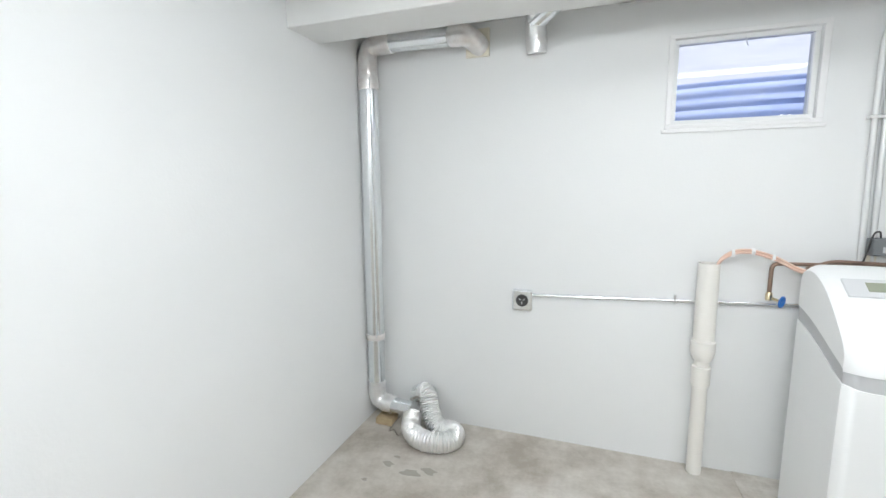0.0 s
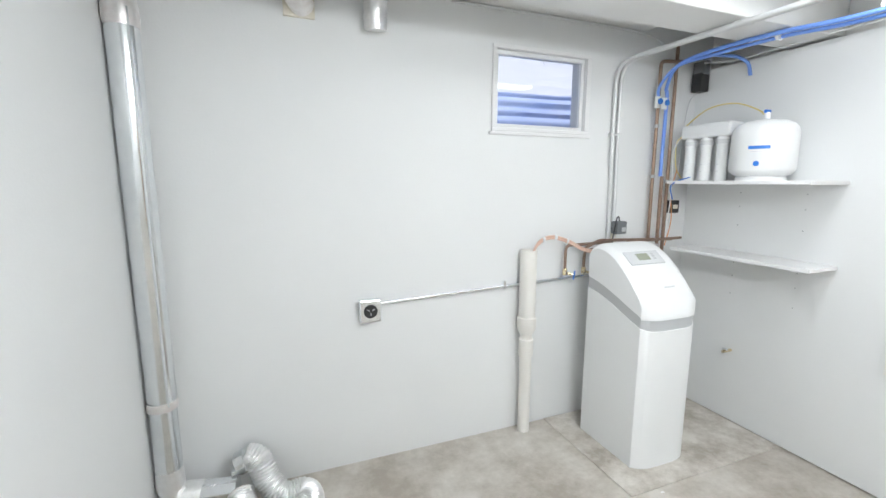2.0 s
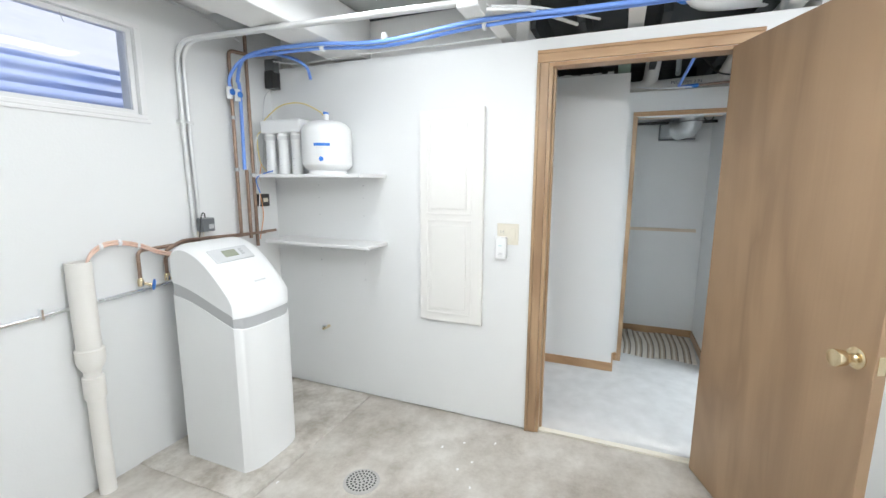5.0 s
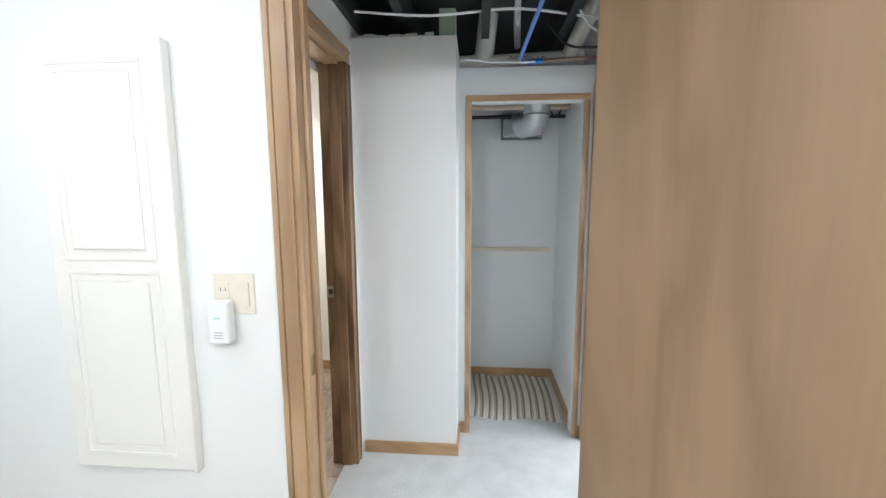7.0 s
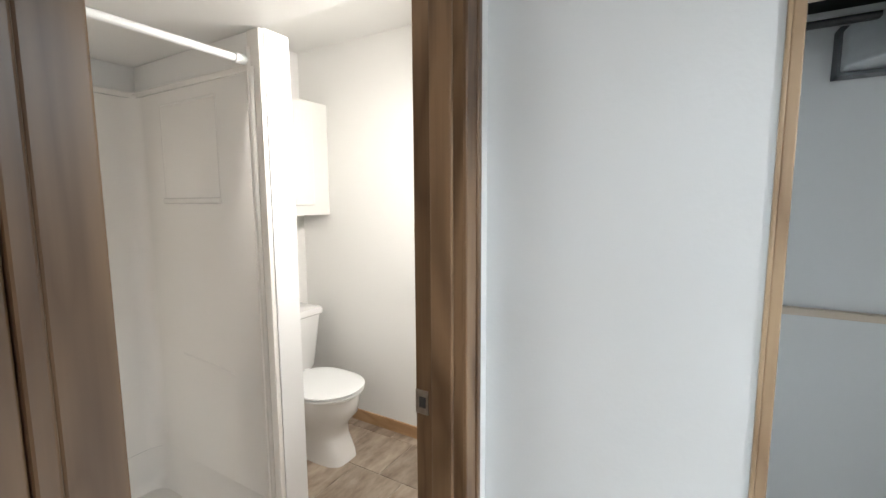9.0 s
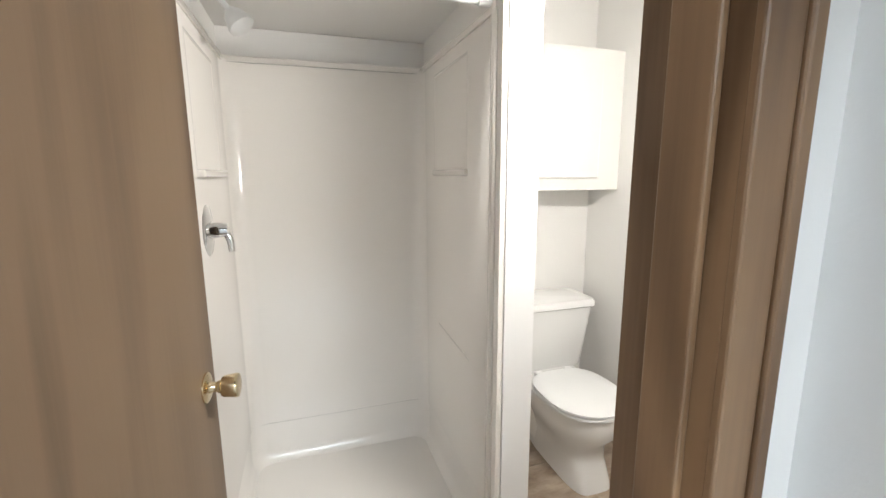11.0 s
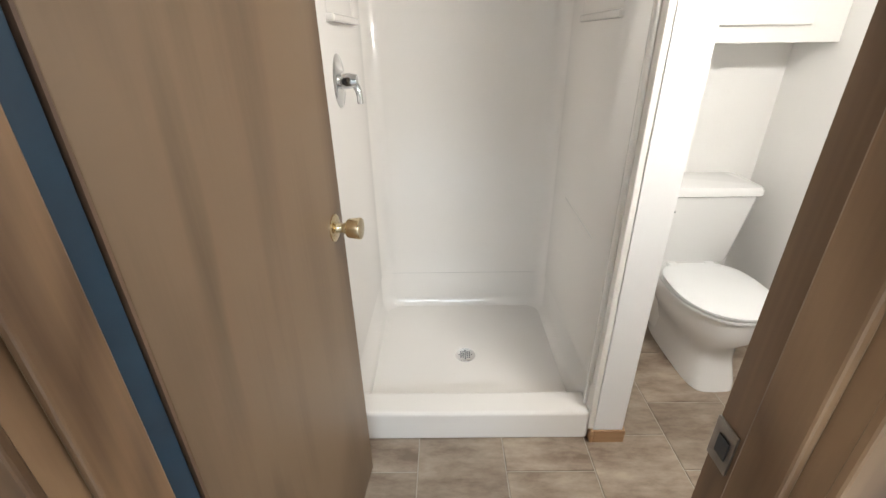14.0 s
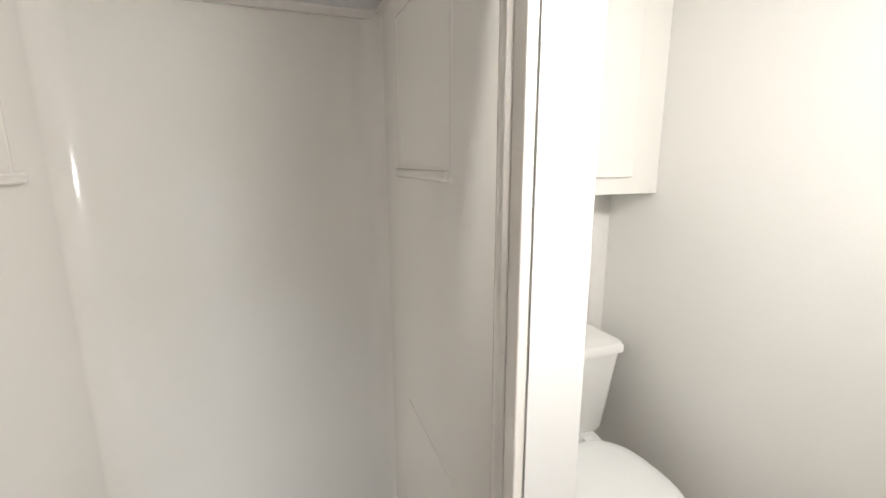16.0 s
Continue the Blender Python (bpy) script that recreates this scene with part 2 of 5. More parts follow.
g.inputs["Transmission Weight"].default_value, g.inputs["Roughness"].default_value, g.inputs["IOR"].default_value = 1.0, 0.0, 1.45


# ---------- builders ----------
def obj(name, bm, material, parent=None, label="", smooth=False):
    me = bpy.data.meshes.new(name)
    bmesh.ops.recalc_face_normals(bm, faces=bm.faces[:])
    if smooth:
        for f in bm.faces:
            f.smooth = True
    bm.to_mesh(me)
    bm.free()
    me.materials.append(material)
    if smooth:
        me.set_sharp_from_angle(angle=radians(40))
    ob = new(name, me)
    if parent is not None:
        ob.parent = parent
    if label:
        ob["label"] = label
    return ob


def part(name, bm, material, parent, label="", smooth=False):
    return obj(name, bm, material, parent, label, smooth)


def thing(name, label, category, at=(0, 0, 0), group=""):
    ob = new(name)
    ob.empty_display_size = 0.05
    return tagged(ob, label, category, group)


def structure(ob, label, category="wall"):
    return tagged(ob, label, category, kind="structure")


def add_box(bm, x0, y0, z0, x1, y1, z1, bevel=0.0, seg=2, m=None):
    b = bmesh.new()
    bmesh.ops.create_cube(b, size=1)
    for v in b.verts:
        v.co = Vector(((x0 + x1) / 2 + v.co.x * (x1 - x0), (y0 + y1) / 2 + v.co.y * (y1 - y0), (z0 + z1) / 2 + v.co.z * (z1 - z0)))
    if bevel:
        bmesh.ops.bevel(b, geom=b.edges[:], offset=bevel, segments=seg, profile=0.5, affect="EDGES")
    if m is not None:
        bmesh.ops.transform(b, matrix=m, verts=b.verts[:])
    tmp = bpy.data.meshes.new("tmp")
    b.to_mesh(tmp)
    b.free()
    bm.from_mesh(tmp)
    bpy.data.meshes.remove(tmp)
    return bm


def box(*a, **k):
    return add_box(bmesh.new(), *a, **k)


def add_lathe(bm, rings, m=None, seg=24, closed=True):
    """rings: (radius, height) along local z."""
    m = m or Matrix()
    loops = []
    for r, z in rings:
        loops.append([bm.verts.new(m @ Vector((r * math.cos(2 * math.pi * i / seg), r * math.sin(2 * math.pi * i / seg), z))) for i in range(seg)])
    for a, b in zip(loops, loops[1:]):
        for i in range(seg):
            bm.faces.new((a[i], a[(i + 1) % seg], b[(i + 1) % seg], b[i]))
    if closed:
        bm.faces.new(loops[0][::-1])
        bm.faces.new(loops[-1])
    return bm


def lathe(rings, m=None, seg=24, closed=True):
    return add_lathe(bmesh.new(), rings, m, seg, closed)


def smooth_line(pts, n=8):
    pts = [Vector(p) for p in pts]
    ext = [2 * pts[0] - pts[1]] + pts + [2 * pts[-1] - pts[-2]]
    out = []
    for i in range(1, len(ext) - 2):
        p0, p1, p2, p3 = ext[i - 1:i + 3]
        for k in range(n):
            t = k / n
            out.append(0.5 * (2 * p1 + (p2 - p0) * t + (2 * p0 - 5 * p1 + 4 * p2 - p3) * t * t + (3 * p1 - p0 - 3 * p2 + p3) * t ** 3))
    return out + [pts[-1]]


def round_line(pts, r=0.04, n=5):
    """A polyline whose corners are rounded."""
    pts = [Vector(p) for p in pts]
    out = [pts[0]]
    for a, b, c in zip(pts, pts[1:], pts[2:]):
        d1, d2 = (a - b), (c - b)
        k = min(r, d1.length * 0.49, d2.length * 0.49)
        p, q = b + d1.normalized() * k, b + d2.normalized() * k
        for i in range(n + 1):
            t = i / n
            out.append((1 - t) ** 2 * p + 2 * t * (1 - t) * b + t * t * q)
    return out + [pts[-1]]


def add_tube(bm, line, radius, seg=12, caps=True):
    """radius: a number or a function of the index."""
    line = [Vector(p) for p in line]
    up = Vector((0.13, 0.21, 0.97))
    prev, loops = None, []
    for i, p in enumerate(line):
        d = (line[min(i + 1, len(line) - 1)] - line[max(i - 1, 0)]).normalized()
        if prev is None:
            side = d.cross(up if abs(d.dot(up)) < 0.95 else Vector((1, 0, 0))).normalized()
        else:
            side = (prev - d * prev.dot(d)).normalized()
        prev = side
        other = d.cross(side)
        r = radius(i) if callable(radius) else radius
        loops.append([bm.verts.new(p + r * (side * math.cos(2 * math.pi * k / seg) + other * math.sin(2 * math.pi * k / seg))) for k in range(seg)])
    for a, b in zip(loops, loops[1:]):
        for k in range(seg):
            bm.faces.new((a[k], a[(k + 1) % seg], b[(k + 1) % seg], b[k]))
    if caps:
        bm.faces.new(loops[0][::-1])
        bm.faces.new(loops[-1])
    return bm


def tube(line, radius, seg=12, caps=True):
    return add_tube(bmesh.new(), line, radius, seg, caps)


def add_prism(bm, poly, axis, a, b):
    """A polygon of (u, v) swept from a to b along x (u=y, v=z), y (u=x, v=z) or z (u=x, v=y)."""
    def at(u, v, w):
        return {"x": (w, u, v), "y": (u, w, v), "z": (u, v, w)}[axis]
    lo, hi = [bm.verts.new(at(u, v, a)) for u, v in poly], [bm.verts.new(at(u, v, b)) for u, v in poly]
    n = len(poly)
    for i in range(n):
        bm.faces.new((lo[i], lo[(i + 1) % n], hi[(i + 1) % n], hi[i]))
    bm.faces.new(lo[::-1])
    bm.faces.new(hi)
    return bm


def prism(poly, axis, a, b, bevel=0.0, seg=2):
    bm = add_prism(bmesh.new(), poly, axis, a, b)
    if bevel:
        bmesh.ops.bevel(bm, geom=bm.edges[:], offset=bevel, segments=seg, profile=0.5, affect="EDGES")
    return bm


def words(name, text, size, m, material, parent=None):
    cu = bpy.data.curves.new(name, "FONT")
    cu.body, cu.size, cu.extrude, cu.align_x, cu.align_y = text, size, 0.0004, "CENTER", "CENTER"
    tmp = bpy.data.objects.new(name, cu)
    scene.collection.objects.link(tmp)
    bpy.context.view_layer.update()
    me = bpy.data.meshes.new_from_object(tmp.evaluated_get(bpy.context.evaluated_depsgraph_get()))
    bpy.data.objects.remove(tmp)
    ob = new(name, me)
    me.materials.clear()
    me.materials.append(material)
    ob.matrix_world = m
    if parent is not None:
        ob.parent = parent
    return ob


# ---------- plan ----------
XW, XE, YN, YS = -1.095, 2.0, 3.5, -0.95          # utility room
T = 0.12                                         # wall thickness
TE = 0.088                                       # thinner wall around the utility doorway
DY0, DY1, DH = 0.84, 1.68, 2.03                 # doorway in the east wall
XA, YA = 3.02, 1.29                              # hall wall facing the doorway, and its corner
XC, CY0, CY1, CH = 3.25, 0.63, 1.22, 1.905       # closet front and opening
XCB = 4.06                                       # closet back
YB0, YB1 = 1.81, 1.945                           # bathroom's south wall
YJ = 1.929                                       # its room face beside the toilet
BX0, BX1 = 2.265, 2.898                            # bathroom doorway
XB = 4.09                                        # bathroom's east wall
YF, YBK = 2.70, 3.62                             # shower front, bathroom's back wall
SX0, SX1, PX1 = 2.25, 3.11, 3.225                # shower inside, partition's far face
YH0, YH1 = 0.49, 0.57                            # wall between hall and family room
DECK = 2.40

# ---------- floors ----------
bm = box(XW - T, YS - T, -0.2, XE + 0.03, YN + 0.2, 0.0)
structure(obj("floor_utility", bm, M_CONC), "worn grey concrete basement floor with pale stains", "floor")
bm = box(XE + 0.03, -6.0, -0.2, 11, YB0 + 0.06, 0.004)
structure(obj("floor_carpet", bm, M_CARPET), "pale grey carpet through hall and family room", "floor")
bm = box(XE + T, YB0 + 0.06, -0.2, XB + T, YBK + T, 0.0)
floor_bath = structure(obj("floor_bath", bm, M_GROUT), "brown stone-look tile floor with pale grout joints", "floor")
bm = box(XE + 0.012, DY0, 0.0, XE + 0.05, DY1, 0.012, bevel=0.003)
structure(obj("trim_threshold", bm, mat("carpet_edge_strip", (0.72, 0.68, 0.58), 0.6, scale=20)), "pale carpet edge strip in the doorway", "trim")

# ---------- utility room walls ----------
WX0, WX1, WZ0, WZ1 = 0.556, 1.128, 1.752, 2.147   # window opening
bm = bmesh.new()
add_box(bm, XW - T, YN, 0, WX0, YN + T, DECK)
add_box(bm, WX1, YN, 0, XE + T, YN + T, DECK)
add_box(bm, WX0, YN, 0, WX1, YN + T, WZ0)
add_box(bm, WX0, YN, WZ1, WX1, YN + T, DECK)
structure(obj("wall_north", bm, M_WALL), "white painted basement wall with a small high window")
structure(obj("wall_west", box(XW - T, YS - T, 0, XW, YN, DECK), M_WALL), "plain white painted basement wall")
structure(obj("wall_south", box(XW, YS - T, 0, XE + T, YS, DECK), M_WALL), "plain white painted wall")
bm = bmesh.new()
WT = 2.15
add_box(bm, XE, DY1, 0.0085, XE + TE, YN, WT)
add_box(bm, XE, DY0, DH, XE + TE, DY1, WT)
add_box(bm, XE, YS, 0, XE + TE, DY0, WT)
structure(obj("wall_east", bm, M_WALL), "white painted partition wall that stops short of the joists")

# ---------- hall, closet and family room walls ----------
bm = bmesh.new()
add_box(bm, XA, YA, 0, XA + 0.10, YB0, 2.17)
add_box(bm, XA + 0.10, YA, 0, XC + 0.09, YA + 0.10, 2.17)
structure(obj("wall_hall", bm, M_WALL), "white drywall hall wall with a ragged open top")
bm = bmesh.new()
add_box(bm, XC, CY1, 0, XC + 0.09, YA, 2.08)
add_box(bm, XC, YH1, 0, XC + 0.09, CY0, 2.08)
add_box(bm, XC, CY0, CH, XC + 0.09, CY1, 2.08)
structure(obj("wall_closet_front", bm, M_WALL), "white wall around the closet opening")
structure(obj("wall_closet_back", box(XCB, YH1, 0, XCB + T, YB0, 2.02), M_WALL), "white closet back wall")
structure(obj("wall_closet_north", box(XC + 0.09, 1.30, 0, XCB, 1.38, 2.02), M_WALL), "white closet side wall")
structure(obj("wall_closet_south", box(XC + 0.09, YH1 - 0.02, 0, XCB, CY0 - 0.02, 2.02), M_WALL), "white closet side wall")
# Added closer: blocks sky leaking in, coloured like the cavity's shade.
structure(obj("wall_cavity", box(XCB + 0.02, YH1, 2.021, XCB + T, YB0, DECK), M_DARK), "added box that shuts out sky, coloured as the cavity's shade")
bm = bmesh.new()
add_box(bm, 3.20, YH0, 0, XCB + T, YH1 - 0.022, DECK)
add_box(bm, XE + TE + 0.001, YH0, 1.96, 3.20, YH1, DECK)
structure(obj("wall_hall_south", bm, M_WALL), "white wall with the opening to the family room")
bm = bmesh.new()
add_box(bm, XE, -6, 0, XE + T, YS - T, DECK)
add_box(bm, XE, -6 - T, 0, 11, -6, DECK)
add_box(bm, 10.6, -6, 0, 10.6 + T, 2.0, DECK)
add_box(bm, XCB + T, YH0, 0, 10.6, YH1, DECK)
structure(obj("wall_family", bm, M_WALL), "white walls of the far family room")
bm = bmesh.new()
add_box(bm, 5.0, -6, 2.245, 5.0 + T, YH0, DECK)
structure(obj("wall_family_header", bm, M_WALL), "white header across the family room")
bm = box(4.975, -6, 2.185, 5.0 + T + 0.025, YH0, 2.25, bevel=0.006)
structure(obj("trim_family_header", bm, M_OAKY), "oak trim along the header's lower edge", "trim")
structure(obj("ceiling_family", box(XE + T, -6, 2.36, 11, YH0, 2.5), M_CEIL), "white family room ceiling", "ceiling")

# ---------- bathroom walls ----------
bm = bmesh.new()
add_box(bm, XE + TE + 0.001, YB0, 0, BX0 - 0.02, YB1, DECK)
add_box(bm, BX1 + 0.02, YB0, 0, XB, YJ, DECK)
add_box(bm, BX0 - 0.02, YB0, 2.05, BX1 + 0.02, YB1, DECK)
structure(obj("wall_bath_south", bm, M_BATHW), "white bathroom wall with the doorway")
structure(obj("wall_bath_east", box(XB, YB0, 0, XB + T, YBK + T, DECK), M_BATHW), "plain warm white bathroom wall")
structure(obj("wall_bath_north", box(XE + T, YBK, 0, XB, YBK + T, DECK), M_BATHW), "plain warm white bathroom wall behind the toilet")
structure(obj("wall_shower_side", box(SX0 - 0.0295, YF + 0.004, 0, SX0 - 0.006, YBK, 1.989), M_BATHW), "white wall edge beside the shower")
structure(obj("wall_bath_west", box(XE + T + 0.002, YB1, 0, SX0 - 0.03, YBK, DECK), M_BATHW), "white bathroom side wall")
bm = box(SX1 + 0.012, YF, 0, PX1, YBK, 1.99)
structure(obj("wall_shower_partition", bm, M_BATHW), "white partition between shower and toilet")
structure(obj("ceiling_soffit", box(XE + T, YB1, 1.99, 3.125, YBK, DECK), M_BATHW), "lowered ceiling above shower and doorway", "ceiling")
structure(obj("ceiling_bath", box(3.125, YB1, 2.33, XB, YBK, DECK), M_BATHW), "white bathroom ceiling above the toilet", "ceiling")

# ---------- ceilings ----------
structure(obj("ceiling_deck", box(XW - T, YS - T, DECK, XE + 0.05, YN + T, DECK + 0.1), M_DECK), "grey painted floor deck between joists", "ceiling")
structure(obj("ceiling_hall", box(XE + 0.05, YH1, DECK, XCB + T, YN + T, DECK + 0.1), M_DARK), "open ceiling cavity above the hall, its shade put into the colour", "ceiling")
cj = tagged(new("ceiling_joists"), "white painted ceiling joists and boxed beam", "ceiling", kind="structure")
part("beam", box(XW, 2.775, 2.165, XE + TE, 3.01, DECK - 0.004, bevel=0.006), M_CEIL, cj)
for y in (1.91, 1.29, 0.68, 0.07, -0.54):
    part("joist", box(XW, y - 0.035, 2.17, XE + 0.10, y + 0.035, DECK - 0.004, bevel=0.004), M_CEIL, cj)
structure(obj("ceiling_north_strip", box(XW, 3.015, 2.345, 1.55, YN, 2.385), M_CEIL), "white ceiling strip beside the window wall", "ceiling")
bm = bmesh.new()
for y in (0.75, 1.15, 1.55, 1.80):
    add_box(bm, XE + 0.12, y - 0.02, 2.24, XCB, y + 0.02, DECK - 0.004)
structure(obj("ceiling_hall_joists", bm, M_DARK), "bare joists above the hall, coloured as dark as the unlit cavity", "ceiling")

# ---------- trim ----------
def casing(name, label, axis, face, out, a0, a1, top, w=0.06, d=0.016, m_up=None, m_head=None):
    """Door casing on a wall: two uprights and a head. axis: the wall's run. face: wall plane, out: +1 or -1."""
    t = tagged(new(name), label, "trim", kind="structure")
    lo, hi = sorted((face, face + out * d))
    def piece(n, u0, u1, z0, z1, m):
        bm = bmesh.new()
        mid0, mid1 = sorted((face, face + out * d * 0.72))
        if z1 - z0 > u1 - u0:
            inner = (u0 + w * 0.72, u1) if u0 >= a1 - 1e-6 else (u0, u1 - w * 0.72)
            rest = (u0, u0 + w * 0.72) if u0 >= a1 - 1e-6 else (u1 - w * 0.72, u1)
            spans = [(inner[0], inner[1], z0, z1, lo, hi), (rest[0], rest[1], z0, z1, mid0, mid1)]
        else:
            spans = [(u0, u1, z0 + w * 0.72, z1, lo, hi), (u0, u1, z0, z0 + w * 0.72, mid0, mid1)]
        for p0, p1, q0, q1, f0, f1 in spans:
            if axis == "y":
                add_box(bm, f0, p0, q0, f1, p1, q1, bevel=0.003)
            else:
                add_box(bm, p0, f0, q0, p1, f1, q1, bevel=0.003)
        part(n, bm, m, t)
    piece("casing_upright", a0 - w, a0, 0.0, top, m_up or M_OAK)
    piece("casing_upright", a1, a1 + w, 0.0, top, m_up or M_OAK)
    piece("casing_head", a0 - w, a1 + w, top + 0.001, top + w, m_head or (M_OAKY if axis == "y" else M_OAKX))
    return t


casing("trim_utility_door", "oak casing around the utility room doorway", "y", XE, -1, DY0, DY1, DH)
casing("trim_utility_door_hall", "oak casing around the utility room doorway, hall side", "y", XE + TE, 1, DY0, DY1, DH)
casing("trim_bath_door", "oak casing around the bathroom doorway", "x", YB0, -1, BX0, BX1, 2.03, w=0.062, m_up=M_OAKD, m_head=M_OAKX)
casing("trim_closet", "narrow oak casing around the closet opening", "y", XC, -1, CY0, CY1, CH, w=0.032)
t = tagged(new("trim_family_opening"), "oak casing and white jamb of the family room opening", "trim", kind="structure")
part("casing_upright", box(3.20, YH1 - 0.02, 0, 3.232, YH1 + 0.014, 1.93, bevel=0.003), M_OAK, t)
part("casing_head", box(XE + T, YH1, 1.93, 3.232, YH1 + 0.014, 1.99, bevel=0.003), M_OAKX, t)
part("jamb", box(3.185, YH0 - 0.012, 0, 3.20, YH1 - 0.021, 1.945), M_WALL, t, "white painted jamb")
part("casing_far", box(3.184, YH0 - 0.03, 0, 3.245, YH0 - 0.012, 1.99, bevel=0.003), M_OAK, t)
part("head_jamb", box(XE + T, YH0 - 0.012, 1.935, 3.185, YH1 - 0.002, 1.958), M_OAKX, t)

t = tagged(new("trim_utility_jamb"), "oak jamb and stop of the utility room doorway", "trim", kind="structure")
for y0, y1, s0, s1 in ((DY1 - 0.018, DY1, DY1 - 0.03, DY1 - 0.018), (DY0, DY0 + 0.018, DY0 + 0.018, DY0 + 0.03)):
    part("jamb", box(XE - 0.002, y0, 0, XE + TE + 0.002, y1, DH - 0.018), M_OAK, t)
    part("stop", box(XE + 0.042, s0, 0, XE + 0.076, s1, DH - 0.018, bevel=0.003), M_OAK, t)
part("head_jamb", box(XE - 0.002, DY0, DH - 0.018, XE + TE + 0.002, DY1, DH), M_OAKY, t)
bm = box(XE + 0.008, DY1 - 0.021, 0.90, XE + 0.036, DY1 - 0.0175, 0.96, bevel=0.001)
part("strike_plate", bm, M_BRASS, t, "brass strike plate")

t = tagged(new("trim_bath_jamb"), "dark oak jamb and stop of the bathroom doorway", "trim", kind="structure")
part("jamb", box(BX1, YB0 - 0.002, 0, BX1 + 0.018, YJ + 0.002, 2.03), M_OAKD, t)
part("jamb", box(BX0 - 0.018, YB0 - 0.002, 0, BX0, YB1 - 0.04, 2.03), M_OAKD, t)
part("hinge_rebate", box(BX0 - 0.018, YB1 - 0.0395, 0, BX0 - 0.001, YB1 + 0.002, 2.03), M_NAVY, t, "dark blue hinge rebate")
part("stop", box(BX1 - 0.011, YB0 + 0.020, 0, BX1, YJ - 0.045, 2.018, bevel=0.003), M_OAKD, t)
part("stop", box(BX0, YB0 + 0.025, 0, BX0 + 0.011, YB1 - 0.041, 2.018, bevel=0.003), M_OAKD, t)
part("head_jamb", box(BX0 - 0.018, YB0 - 0.002, 2.03, BX1 + 0.018, YB1 + 0.002, 2.05), M_OAKX, t)
part("head_stop", box(BX0, YB0 + 0.025, 2.018, BX1, YB1 - 0.045, 2.03, bevel=0.002), M_OAKX, t)
sp = part("strike_plate", box(BX1 - 0.0025, 1.898, 0.905, BX1 + 0.001, 1.9325, 0.963, bevel=0.001), M_AGED, t, "worn steel strike plate")
part("latch_hole", box(BX1 - 0.005, 1.903, 0.922, BX1 - 0.003, 1.921, 0.948, bevel=0.0008), M_BLACK, sp)
part("casing_inside", box(BX1 + 0.022, YJ, 0, BX1 + 0.080, YJ + 0.012, 2.03, bevel=0.003), M_OAK, t)
part("casing_filler", box(XE + TE + 0.018, YB0 - 0.010, 0, BX0 - 0.0625, YB0 - 0.001, 2.03, bevel=0.002), M_OAKD, t)
part("casing_inside", box(BX0 - 0.062, YB1, 0, BX0 - 0.02, YB1 + 0.014, 2.03, bevel=0.003), M_OAK, t)

base = tagged(new("baseboard"), "low oak baseboards in hall, closet and bathroom", "trim", kind="structure")
def skirting(x0, y0, x1, y1, h=0.07):
    along = M_OAKX if abs(x1 - x0) > abs(y1 - y0) else M_OAKY
    part("board", box(x0, y0, 0.0, x1, y1, h, bevel=0.003), along, base)
skirting(XA - 0.012, YA - 0.012, XA, YB0 - 0.017)
skirting(XA - 0.011, YA - 0.0125, XC - 0.017, YA - 0.001)
skirting(XC - 0.012, CY1 + 0.033, XC, YA - 0.013)
skirting(XC - 0.012, YH1 + 0.015, XC, CY0 - 0.033)
skirting(XCB - 0.012, CY0 - 0.02, XCB, 1.30)
skirting(XC + 0.09, CY0 - 0.02, XCB - 0.0125, CY0 - 0.008)
skirting(XB - 0.012, YB1, XB, YBK, 0.075)
skirting(PX1, YBK - 0.012, XB - 0.0125, YBK, 0.075)
skirting(SX1 + 0.013, YF - 0.012, PX1 + 0.012, YF, 0.06)
skirting(PX1, YF + 0.0005, PX1 + 0.012, YBK - 0.0125, 0.06)
skirting(SX1 + 0.001, YF - 0.013, SX1 + 0.0125, YF + 0.02, 0.06)
skirting(10.588, -6, 10.6, YH0, 0.08)


# ---------- doors ----------
def knob_set(door, x, z, y_face, side, m_knob):
    """Round rosette, neck and knob on a door's face. side: +1 or -1 along the door's local y."""
    m = Matrix.Translation((x, y_face, z)) @ Matrix.Rotation(radians(-90 * side), 4, "X")
    k = part("knob", lathe([(0.017, 0.004), (0.012, 0.010), (0.011, 0.022), (0.014, 0.025), (0.014, 0.030), (0.021, 0.033), (0.0235, 0.037), (0.0265, 0.062), (0.0255, 0.066), (0.022, 0.067)], m, 28),
             m_knob, door, "polished brass knob", True)
    part("rosette", lathe([(0.033, 0.0), (0.033, 0.003), (0.028, 0.006), (0.014, 0.008)], m, 28), m_knob, k, "", True)


